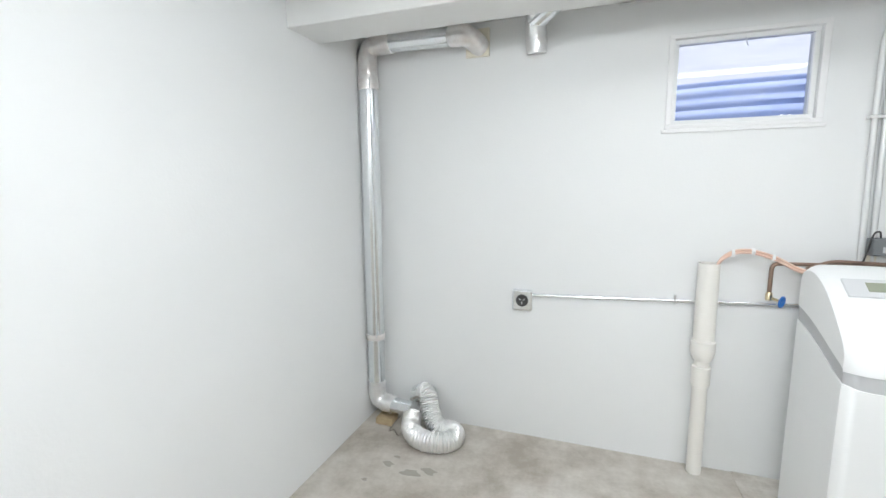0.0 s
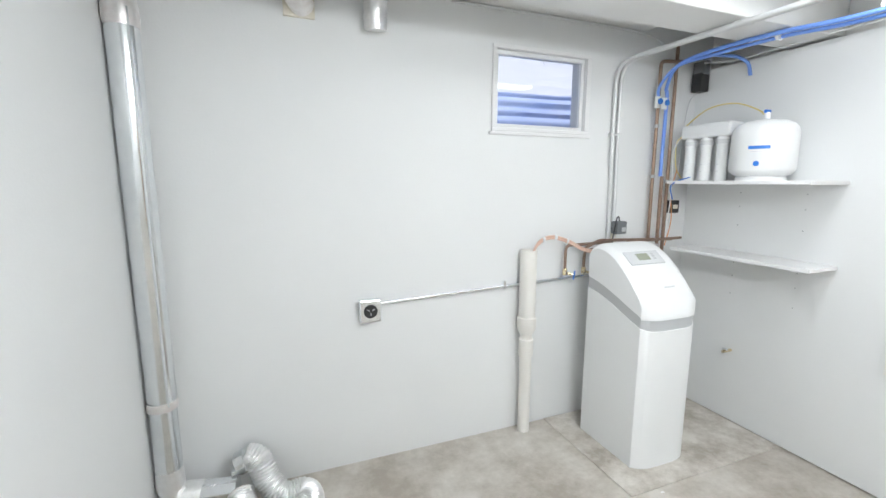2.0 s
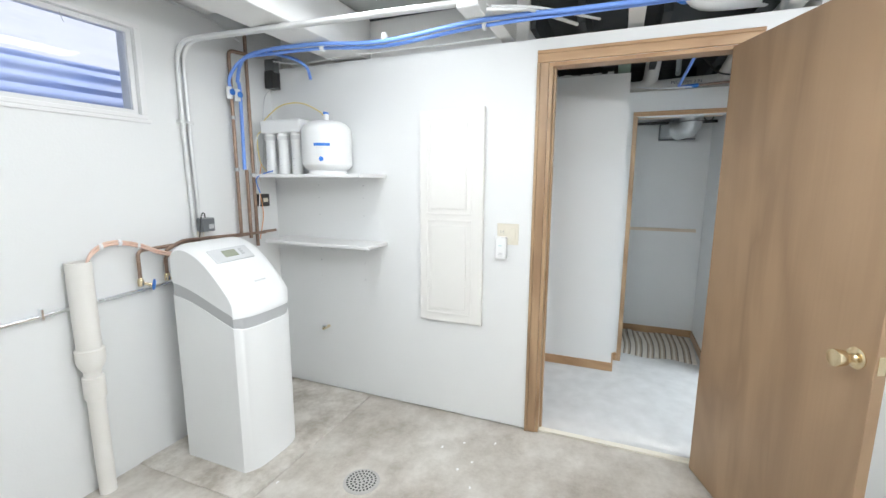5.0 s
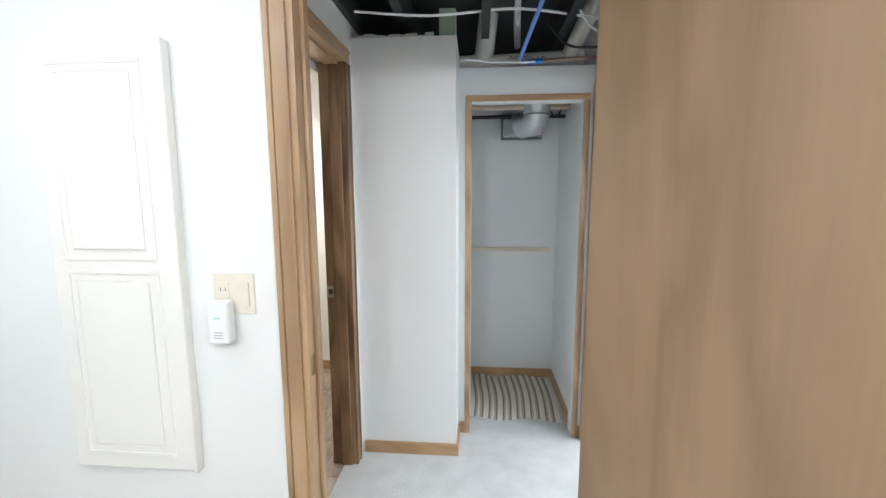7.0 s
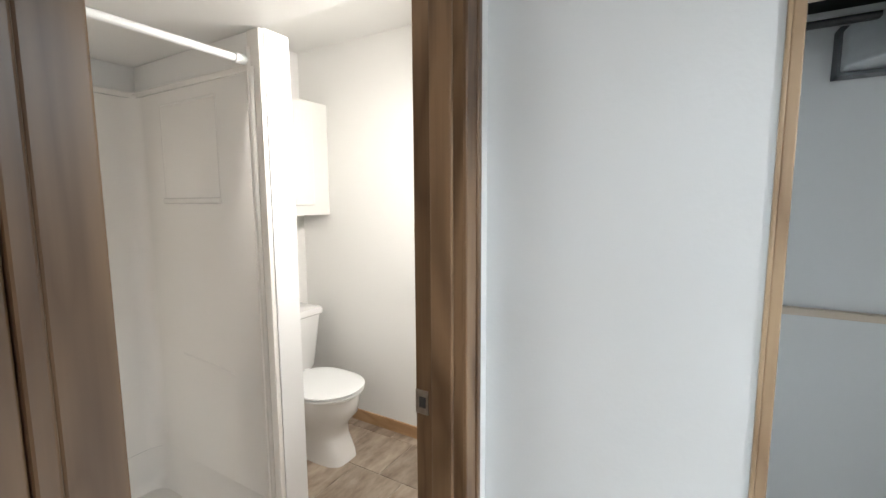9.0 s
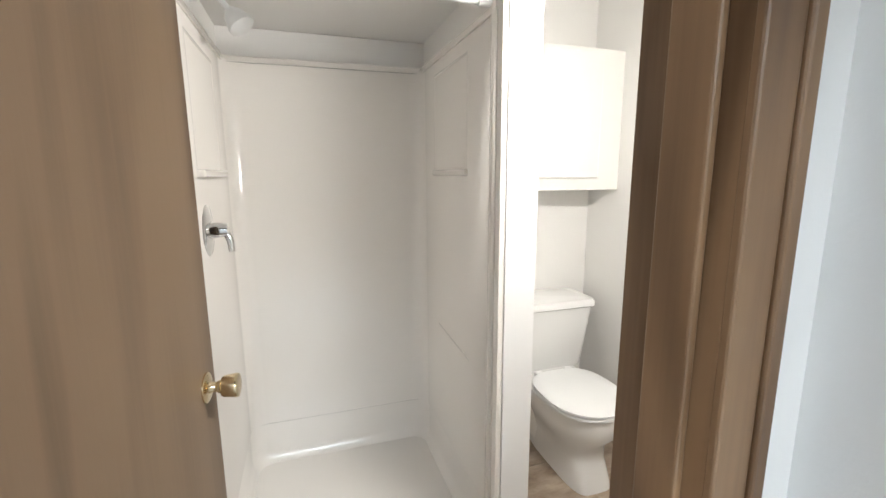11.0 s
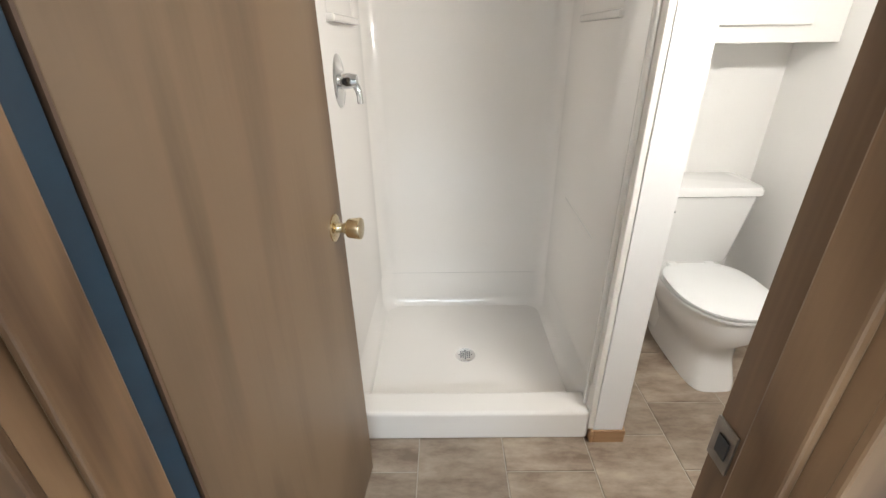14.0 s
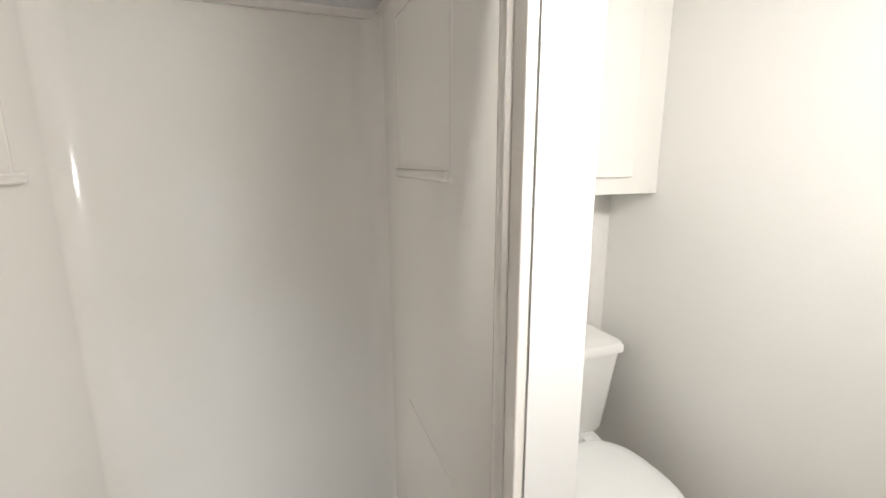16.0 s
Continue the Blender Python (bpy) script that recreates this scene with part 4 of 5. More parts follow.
for ring_r, count in ((0.068, 26), (0.05, 18), (0.032, 11), (0.014, 4)):
    for k in range(count):
        a = 2 * math.pi * k / count
        part("hole", lathe([(0.0052, 0.0), (0.0052, 0.0078)], Matrix.Translation((1.258 + ring_r * math.cos(a), 2.378 + ring_r * math.sin(a), 0)), 6), M_BLACK, dr)
rng = random.Random(9)
def blob(cx, cy, rx, ry, z):
    bm = bmesh.new()
    n = 22
    p = [rng.uniform(0, 6.28) for _ in range(3)]
    vs = [bm.verts.new((cx + rx * math.cos(a) * (1 + 0.25 * math.sin(3 * a + p[0]) + 0.15 * math.sin(5 * a + p[1])), cy + ry * math.sin(a) * (1 + 0.25 * math.sin(2 * a + p[2])), z)) for a in [2 * math.pi * k / n for k in range(n)]]
    bm.faces.new(vs)
    return bm
for cx, cy, rx, ry in ((-0.62, 2.96, 0.05, 0.03), (-0.53, 3.0, 0.04, 0.025), (-0.76, 2.99, 0.03, 0.02), (-0.74, 3.06, 0.02, 0.012), (-0.82, 2.84, 0.015, 0.01)):
    tagged(obj("floor_stain", blob(cx, cy, rx, ry, 0.0012), M_DAMP), "dark damp stain on the concrete floor", "stain", group="stains on the floor")

rng = random.Random(12)
for cx, cy in ((1.52, 1.98), (1.60, 1.93), (1.66, 2.12), (1.80, 1.86), (1.42, 1.88), (1.20, 2.02), (1.74, 2.02), (0.9, 2.3), (1.1, 2.75), (0.4, 2.8)):
    tagged(obj("paint_speck", blob(cx, cy, rng.uniform(0.006, 0.014), rng.uniform(0.004, 0.009), 0.0013), M_SHELF), "small white paint speck on the concrete floor", "stain", group="paint specks")

# ---------- shelves and reverse osmosis set ----------
for z in (1.455, 1.04):
    t = thing("wall_shelf", "white laminate wall shelf" + (" holding the water filter set" if z > 1.2 else ", empty"), "shelf", group="wall shelves")
    part("board", box(1.70 if z > 1.2 else 1.775, 2.63, z, XE - 0.001, 3.40, z + 0.019, bevel=0.002), M_SHELF, t)
    for y in (2.80, 3.14):
        for dz in (-0.05, -0.13, -0.24):
            part("screw", lathe([(0.004, 0), (0.003, 0.002)], Matrix.Translation((XE - 0.001, y, z + dz)) @ Matrix.Rotation(radians(-90), 4, "Y"), 8), M_GREY, t)
ZS = 1.474
t = thing("pressure_tank", "white domed water pressure tank with a blue tap", "water tank")
mt = Matrix.Translation((1.845, 2.945, ZS))
part("body", lathe([(0.10, 0.018), (0.125, 0.03), (0.143, 0.05), (0.146, 0.06), (0.146, 0.23), (0.142, 0.26), (0.125, 0.285), (0.09, 0.303), (0.03, 0.312)], mt, 40), M_WPLAST, t, smooth=True)
part("foot_ring", lathe([(0.115, 0.0), (0.108, 0.02), (0.10, 0.03)], mt, 32), M_WPLAST, t, smooth=True)
part("neck", lathe([(0.016, 0.30), (0.016, 0.345), (0.010, 0.35)], mt, 16), M_WPLAST, t, smooth=True)
part("tap", box(-0.022, -0.006, 0.345, 0.022, 0.006, 0.362, bevel=0.004, m=mt), M_BLUEP, t, "blue plastic tap")
ang = 205
def on_tank(a, z, r=0.1465):
    return mt @ Matrix.Rotation(radians(a), 4, "Z") @ Matrix.Translation((r, 0, z)) @ Matrix.Rotation(radians(90), 4, "Y") @ Matrix.Rotation(radians(90), 4, "Z")
for a in range(-16, 17, 4):
    part("label_bar", box(-0.0052, -0.008, -0.0005, 0.0052, 0.008, 0.0008, m=on_tank(ang + a, 0.165)), M_BLUEP, t, "blue printed label bar")
for a in range(-12, 13, 4):
    part("label_line", box(-0.0048, -0.0012, -0.0005, 0.0048, 0.0012, 0.0006, m=on_tank(ang + a, 0.145)), M_PANELGREY, t)
part("label_dot", lathe([(0.013, -0.001), (0.013, 0.0015)], on_tank(ang - 2, 0.085), 20), M_BLUEP, t, "round blue mark")
t = thing("water_filter_set", "white water filter head with upright cartridges on the shelf", "water filter")
part("head", box(1.78, 3.09, ZS + 0.245, 1.90, 3.395, ZS + 0.325, bevel=0.012), M_WPLAST, t)
for y in (3.345, 3.245, 3.145):
    c = part("cartridge", lathe([(0.030, 0.0), (0.034, 0.006), (0.034, 0.06), (0.031, 0.064), (0.031, 0.20), (0.035, 0.205), (0.035, 0.235), (0.028, 0.25)], Matrix.Translation((1.815, y, ZS)), 22), M_WPLAST, t, smooth=True)
    part("cap_ring", lathe([(0.0365, 0.205), (0.0365, 0.23)], Matrix.Translation((1.815, y, ZS)), 22), M_PANELGREY, c)
    for dz in (0.05, 0.09):
        part("label_line", box(-0.0352, -0.008, dz, -0.0346, 0.006, dz + 0.004, m=Matrix.Translation((1.815, y, ZS))), M_PANELGREY, c)
part("yellow_tube", tube(smooth_line([(1.80, 3.40, ZS + 0.29), (1.82, 3.40, 1.80), (1.83, 3.27, 1.885), (1.84, 3.12, 1.895), (1.845, 2.99, 1.84), (1.845, 2.952, 1.80)], 8), 0.0035, 8), M_YELLOW, t, smooth=True)
part("tube", tube(smooth_line([(1.78, 3.40, 1.72), (1.77, 3.43, 1.65), (1.79, 3.44, 1.50), (1.80, 3.45, 1.35), (1.78, 3.45, 1.12)], 8), 0.0035, 8), M_WPLAST, t)
part("yellow_tube", tube(smooth_line([(1.80, 3.40, 1.74), (1.79, 3.43, 1.70), (1.80, 3.43, 1.56), (1.84, 3.42, 1.49)], 8), 0.003, 8), M_YELLOW, t)
part("blue_tube", tube(smooth_line([(1.77, 3.30, ZS + 0.02), (1.72, 3.33, 1.475), (1.69, 3.36, 1.44), (1.74, 3.385, 1.36)], 8), 0.0035, 8), M_BLUEP, t)
part("orange_tube", tube(smooth_line([(1.80, 3.42, 1.54), (1.80, 3.45, 1.40), (1.82, 3.45, 1.22), (1.78, 3.45, 1.06)], 8), 0.003, 8), M_ORANGE, t)
t = thing("corner_outlet", "dark electrical outlet beside the shelf", "outlet")
part("box", box(1.81, YN - 0.05, 1.268, 1.882, YN - 0.001, 1.348, bevel=0.003), M_BLACK, t)
part("face", box(1.828, YN - 0.053, 1.296, 1.866, YN - 0.0505, 1.322), M_IVORY, t)
t = thing("pump_box", "small black pump box hung at the wall top", "pump")
part("body", box(XE - 0.075, 3.41, 2.02, XE - 0.001, 3.475, 2.13, bevel=0.005), M_BLACK, t)
part("bracket", box(XE - 0.06, 3.40, 2.12, XE - 0.02, 3.48, 2.20), M_DGREY, t)
part("wire", tube(smooth_line([(XE - 0.05, 3.45, 2.02), (1.90, 3.46, 1.95), (1.87, 3.46, 1.75), (1.86, 3.46, 1.50)], 6), 0.003, 6), M_PANELGREY, t)
t = thing("ceiling_cable", "thin white cables along the wall top", "cable")
part("cable", tube(smooth_line([(1.93, 3.40, 2.18), (1.95, 3.2, 2.155), (1.96, 2.8, 2.168), (1.94, 2.3, 2.16), (1.93, 1.95, 2.16)], 6), 0.004, 6), M_WPLAST, t)
part("cable", tube(smooth_line([(1.55, 1.86, 2.165), (1.70, 1.70, 2.19), (1.98, 1.45, 2.20)], 6), 0.006, 6), M_WPLAST, t)
part("cable", tube(smooth_line([(0.3, YN - 0.01, 2.335), (0.9, YN - 0.01, 2.335), (1.5, YN - 0.01, 2.33), (1.75, YN - 0.02, 2.26)], 6), 0.006, 6), M_COND, t)
t = thing("wall_spigot", "short brass spigot on the wall behind the softener", "spigot")
part("stub", tube([(XE - 0.001, 3.10, 0.45), (XE - 0.07, 3.10, 0.45)], 0.009, 10), M_BRASS, t)
part("handle", box(XE - 0.06, 3.085, 0.458, XE - 0.045, 3.115, 0.47, bevel=0.003), M_STEEL, t)

# ---------- wall panel, switches, plug-in ----------
t = thing("wall_cabinet_door", "off-white raised-panel door over the electrical panel", "panel door")
part("slab", box(XE - 0.028, 2.02, 0.605, XE - 0.001, 2.395, 1.83, bevel=0.003), M_CABW, t)
part("edge_frame", box(XE - 0.034, 2.008, 0.60, XE - 0.001, 2.0195, 1.835, bevel=0.003), M_CABW, t)
for z0, z1 in ((0.66, 1.205), (1.255, 1.775)):
    bm = bmesh.new()
    y0, y1 = 2.085, 2.345
    for a in ((y0 - 0.012, z0 - 0.012, y1 + 0.012, z0), (y0 - 0.012, z1, y1 + 0.012, z1 + 0.012), (y0 - 0.012, z0, y0, z1), (y1, z0, y1 + 0.012, z1)):
        add_box(bm, XE - 0.0315, a[0], a[1], XE - 0.027, a[2], a[3], bevel=0.0018)
    part("moulding", bm, M_CABW, t)
    part("raised_panel", box(XE - 0.033, y0 + 0.02, z0 + 0.02, XE - 0.027, y1 - 0.02, z1 - 0.02, bevel=0.005), M_CABW, t)
t = thing("switch_plate", "ivory two-gang wall plate with outlet and rocker switch", "switch")
part("plate", box(XE - 0.006, 1.81, 1.089, XE - 0.0005, 1.93, 1.206, bevel=0.002), M_IVORY, t)
part("outlet", box(XE - 0.009, 1.885, 1.113, XE - 0.0055, 1.917, 1.181, bevel=0.001), M_IVORY, t)
part("rocker", box(XE - 0.011, 1.825, 1.113, XE - 0.0055, 1.857, 1.181, bevel=0.002), M_IVORY, t)
for y in (1.894, 1.908):
    part("slot", box(XE - 0.0095, y - 0.0012, 1.155, XE - 0.0088, y + 0.0012, 1.165), M_INK, t)
for y in (1.84, 1.90):
    for z in (1.10, 1.195):
        part("screw", lathe([(0.003, 0), (0.0025, 0.0012)], Matrix.Translation((XE - 0.006, y, z)) @ Matrix.Rotation(radians(-90), 4, "Y"), 8), M_IVORY, t)
t = thing("plug_in_device", "white plug-in detector in the wall outlet", "detector")
part("body", box(XE - 0.048, 1.868, 1.01, XE - 0.0095, 1.932, 1.135, bevel=0.008, seg=3), M_WPLAST, t)
for k in range(3):
    part("vent", box(XE - 0.0485, 1.886, 1.028 + k * 0.008, XE - 0.0478, 1.912, 1.031 + k * 0.008), M_GREY, t)
part("status_light", box(XE - 0.0485, 1.892, 1.085, XE - 0.0478, 1.91, 1.088), mat("teal_mark", (0.3, 0.6, 0.6), 0.5), t)

# ---------- closet ----------
t = thing("closet_shelf_rail", "pale wooden rail across the closet wall", "rail")
part("rail", box(XCB - 0.03, CY0 + 0.03, 0.985, XCB - 0.001, 1.299, 1.012, bevel=0.003), M_PALE, t)
t = thing("closet_rod", "tan wooden rod under the closet top", "rod")
part("rod", tube([(3.70, CY0 - 0.02, 1.955), (3.70, 1.30, 1.955)], 0.018, 14), M_PALE, t)
part("dark_pipe", tube([(3.85, CY0 - 0.02, 1.92), (3.85, 1.30, 1.92)], 0.012, 10), M_BLACK, t)
t = thing("closet_duct", "galvanised duct elbow dropping into the closet wall", "duct")
CDX, CDY = 3.71, 0.815
m = Matrix.Translation((CDX, CDY, 0))
part("pipe", lathe([(0.081, 1.905), (0.081, 1.935), (0.085, 1.94), (0.085, 2.14)], m, 32), M_GALV, t, smooth=True)
part("elbow", tube(round_line([(CDX, CDY, 1.96), (CDX + 0.005, CDY + 0.005, 1.862), (CDX + 0.11, CDY + 0.08, 1.858)], 0.09, 5), lambda i: 0.079 + (0.0045 if i % 2 else 0), 28), M_GALV, t, smooth=True)
bm = prism([(CDX + 0.02, CDY - 0.03), (CDX + 0.14, CDY - 0.06), (XCB - 0.002, 0.87), (XCB - 0.002, 1.012), (CDX + 0.21, 1.012), (CDX + 0.03, 0.90)], "z", 1.803, 1.93, bevel=0.006)
part("boot", bm, M_GALV, t, "creased sheet metal boot")
bm = bmesh.new()
for y0, z0, y1, z1 in ((1.008, 1.79, 1.022, 1.945), (0.74, 1.79, 1.022, 1.802), (0.95, 1.933, 1.022, 1.945)):
    add_box(bm, XCB - 0.07, y0, z0, XCB - 0.001, y1, z1, bevel=0.002)
part("flange", bm, M_DGREY, t, "dark open flange edge")
for z in (1.902, 1.978):
    part("band", lathe([(0.087, z), (0.088, z + 0.003), (0.087, z + 0.006)], m, 32), M_DGREY, t)
part("wire", tube(smooth_line([(3.76, 0.73, 1.95), (3.80, 0.69, 1.915), (3.83, 0.66, 1.925), (3.84, 0.63, 1.98)], 6), 0.005, 8), M_BLACK, t)

# striped rug in the closet
rug = thing("striped_rug", "cream rug with dark and tan stripes, slightly rumpled", "rug")
rng = random.Random(5)
y = 0.645
pattern = (("c", 0.034), ("d", 0.009), ("t", 0.014), ("c", 0.016), ("t", 0.012), ("d", 0.008))
def rug_z(x, yy):
    return 0.012 + 0.006 * math.sin(9 * x + 6 * yy) * math.sin(7 * yy) + 0.016 * math.exp(-((yy - 1.02 - 0.35 * (x - 3.7)) / 0.03) ** 2)
k = 0
while y < 1.235:
    kind, wd = pattern[k % len(pattern)]
    k += 1
    bm = bmesh.new()
    lo, hi = [], []
    n = 16
    for i in range(n + 1):
        u = i / n
        x = 3.41 + 0.02 * math.sin(y * 17) + u * 0.63
        for store, yy in ((lo, y), (hi, min(y + wd, 1.24))):
            yq = yy + 0.012 * math.sin(4 * u + yy * 3)
            store.append((bm.verts.new((x, yq, rug_z(x, yq))), bm.verts.new((x, yq, 0.005))))
    for i in range(n):
        bm.faces.new((lo[i][0], lo[i + 1][0], hi[i + 1][0], hi[i][0]))
        bm.faces.new((lo[i][1], lo[i + 1][1], lo[i + 1][0], lo[i][0]))
        bm.faces.new((hi[i][1], hi[i + 1][1], hi[i + 1][0], hi[i][0]))
    bm.faces.new((lo[0][1], lo[0][0], hi[0][0], hi[0][1]))
    part("stripe", bm, {"c": M_RUG, "d": M_RUGD, "t": M_RUGT}[kind], rug)
    y += wd

# ---------- exposed services above the hall ----------
t = thing("drain_pipe_hall", "cream plastic drain pipe with elbows above the closet", "pipe")
part("pipe", tube([(3.36, 0.62, 2.145), (3.36, 1.22, 2.125)], 0.045, 20), M_PVC, t, smooth=True)
part("elbow", tube(round_line([(3.36, 1.30, 2.12), (3.36, 1.16, 2.125), (3.34, 1.13, 2.38)], 0.08, 5), 0.052, 20), M_PVC, t, smooth=True)
part("branch", tube([(3.34, 0.70, 2.15), (3.20, 0.60, 2.38)], 0.042, 18), M_PVC, t, smooth=True)
words("pipe_print", "PVC-DWV 3 IN", 0.03, pose(3.314, 0.92, 2.14, 90, 0, -90), M_INK, t)
t = thing("steel_vent_pipe", "grey steel pipe crossing above the hall", "pipe")
part("pipe", tube([(3.30, 0.98, 2.20), (2.80, 1.02, 2.37)], 0.02, 14), M_STEEL, t, smooth=True)
t = thing("hall_water_line", "blue and copper water line above the hall", "pipe")
part("pipe", tube(round_line([(2.75, 0.86, 2.37), (3.18, 0.98, 2.085), (3.18, 0.90, 2.085)], 0.01), 0.010, 10), M_BLUE, t, smooth=True)
part("copper_pipe", tube([(3.18, 0.905, 2.085), (3.18, 0.58, 2.10)], 0.009, 10), M_COPPER, t, smooth=True)
part("coupling", tube([(3.18, 0.935, 2.084), (3.18, 0.86, 2.087)], 0.013, 10), M_BLUEP, t)
t = thing("hall_cables", "loose black and white cables above the hall", "cable")
part("cable", tube(smooth_line([(3.15, 0.85, 2.26), (3.14, 0.75, 2.15), (3.13, 0.62, 2.13), (3.13, 0.57, 2.16)], 6), 0.006, 8), M_BLACK, t)
part("cable", tube(smooth_line([(3.12, 1.25, 2.09), (3.14, 1.1, 2.075), (3.15, 0.9, 2.075)], 6), 0.005, 8), M_WPLAST, t)
part("cable", tube(smooth_line([(3.0, 0.75, 2.30), (3.10, 0.65, 2.22), (3.13, 0.58, 2.20)], 6), 0.006, 8), M_WPLAST, t)
part("cable", tube(smooth_line([(2.9, 1.75, 2.245), (2.95, 1.4, 2.235), (3.0, 1.0, 2.27), (3.1, 0.6, 2.25)], 6), 0.006, 8), M_WPLAST, t)
bm = box(XA + 0.02, YA + 0.005, 2.17, XA + 0.09, YA + 0.085, 2.30)
tagged(obj("green_drywall_scrap", bm, M_GREEN), "scrap of green drywall at the hall wall top", "drywall")
bm = bmesh.new()
rng = random.Random(2)
n = 20
for i in range(n):
    a, b = YA + 0.11 + (YB0 - YA - 0.12) * i / n, YA + 0.11 + (YB0 - YA - 0.12) * (i + 1) / n
    add_box(bm, XA + 0.002, a, 2.168, XA + 0.012, b, 2.175 + rng.uniform(0, 0.014))
structure(obj("trim_torn_edge", bm, M_BEAD), "torn drywall paper along the wall top", "trim")
t = thing("joist_pipe_wrap", "white insulated pipe with a blue end in the joist bay", "pipe")
part("pipe", tube(smooth_line([(1.9, 1.10, 2.28), (2.02, 1.02, 2.23), (2.2, 0.75, 2.27)], 5), 0.035, 16), M_WPLAST, t, smooth=True)
part("blue_end", lathe([(0.045, 0), (0.045, 0.03), (0.036, 0.034)], look((1.99, 1.10, 2.27), (1.5, 1.3, 2.2)), 18), M_BLUEP, t)

# ---------- family room ----------
t = thing("plank_bar", "bar clad in weathered grey and tan planks", "bar")
rng = random.Random(8)
BAX, BAY = 9.12, -3.20
for k in range(9):
    z0 = 0.01 + k * 0.141
    cuts = [BAX, BAX + rng.uniform(0.35, 0.9), 10.55]
    for a, b in zip(cuts, cuts[1:]):
        part("plank", box(a + 0.002, BAY - 0.03, z0 + 0.002, b - 0.002, BAY + rng.uniform(0, 0.006), z0 + 0.138, bevel=0.003), rng.choice(M_BARN), t)
    part("end_plank", box(BAX - 0.02, BAY - 1.75, z0 + 0.002, BAX, BAY - 0.03, z0 + 0.138, bevel=0.003), rng.choice(M_BARN), t)
part("core", box(BAX + 0.01, BAY - 1.75, 0.005, 10.55, BAY - 0.032, 1.27), M_BARN[2], t)
part("counter_top", box(BAX - 0.09, BAY - 1.8, 1.28, 10.59, BAY + 0.19, 1.31, bevel=0.004), M_PALE, t)
t = thing("wall_art", "upright plank picture with an oak edge on the far wall", "wall art")
for k in range(6):
    part("plank", box(10.56, -4.65, 1.33 + k * 0.11, 10.585, -3.83, 1.437 + k * 0.11, bevel=0.003), M_BARN[(k * 2 + 1) % 4], t)
part("edge", box(10.55, -3.83, 1.33, 10.588, -3.78, 1.99, bevel=0.003), M_OAK, t)

# ---------- shower ----------
sh = thing("shower_stall", "white glossy acrylic shower stall with a low curb", "shower")
YI, ZT = 3.56, 1.87
bm = bmesh.new()
add_box(bm, SX0, YF + 0.005, 0.003, SX1, YF + 0.115, 0.135, bevel=0.014, seg=3)
add_box(bm, SX0, YF + 0.10, 0.003, SX1, YI + 0.02, 0.05, bevel=0.006)
part("pan", bm, M_ACRYL, sh)
bm = bmesh.new()
prof = [(SX0 + 0.002, YF + 0.03)]
def arc(cx, cy, r, a0, a1, n=8):
    return [(cx + r * math.cos(radians(a0 + (a1 - a0) * i / n)), cy + r * math.sin(radians(a0 + (a1 - a0) * i / n))) for i in range(n + 1)]
prof += arc(SX0 + 0.072, YI - 0.07, 0.07, 180, 90)
prof += arc(SX1 - 0.072, YI - 0.07, 0.07, 90, 0)
prof += [(SX1 - 0.002, YF + 0.03)]
levels = [(0.045, 0.0), (0.05, 0.03), (0.07, 0.012), (0.10, 0.0), (0.24, 0.0), (0.245, 0.006), (ZT - 0.02, 0.006), (ZT, 0.0)]
cxm = (SX0 + SX1) / 2
loops = []
for z, inset in levels:
    loop = []
    for x, yy in prof:
        fx = x + (inset if x < cxm - 0.2 else -inset if x > cxm + 0.2 else 0)
        fy = yy - (inset if yy > YI - 0.08 else 0)
        loop.append(bm.verts.new((fx, fy, z)))
    loops.append(loop)
for a, b in zip(loops, loops[1:]):
    for i in range(len(prof) - 1):
        bm.faces.new((a[i], a[i + 1], b[i + 1], b[i]))
sur = part("surround", bm, M_ACRYL, sh, smooth=True)
sur.modifiers.new("thickness", "SOLIDIFY").thickness = 0.004
part("upper_wall", prism([(SX0 - 0.004, YF + 0.03), (SX0 - 0.004, YBK - 0.002), (SX1 + 0.008, YBK - 0.002), (SX1 + 0.008, YF + 0.03), (SX1 + 0.004, YF + 0.03), (SX1 + 0.004, YI + 0.006), (SX0, YI + 0.006), (SX0, YF + 0.03)], "z", 1.86, 1.988), M_BATHW, sh)
part("top_ledge", prism([(SX0, YF + 0.05), (SX0, YI + 0.005), (SX1, YI + 0.005), (SX1, YF + 0.05), (SX1 - 0.018, YF + 0.05), (SX1 - 0.018, YI - 0.03), (SX1 - 0.05, YI - 0.018), (SX0 + 0.05, YI - 0.018), (SX0 + 0.018, YI - 0.03), (SX0 + 0.018, YF + 0.05)], "z", 1.848, 1.872, bevel=0.005), M_ACRYL, sh)
part("front_flange", tube([(SX1 - 0.009, YF + 0.054, 0.10), (SX1 - 0.009, YF + 0.054, 1.93)], 0.009, 12), M_ACRYL, sh, smooth=True)
part("front_flange", box(SX1 - 0.008, YF - 0.003, 0.062, SX1 + 0.0122, YF + 0.06, 1.985, bevel=0.003), M_ACRYL, sh)
part("front_flange", box(SX0 - 0.0055, YF + 0.004, 0.062, SX0 + 0.009, YF + 0.06, 1.985, bevel=0.003), M_ACRYL, sh)
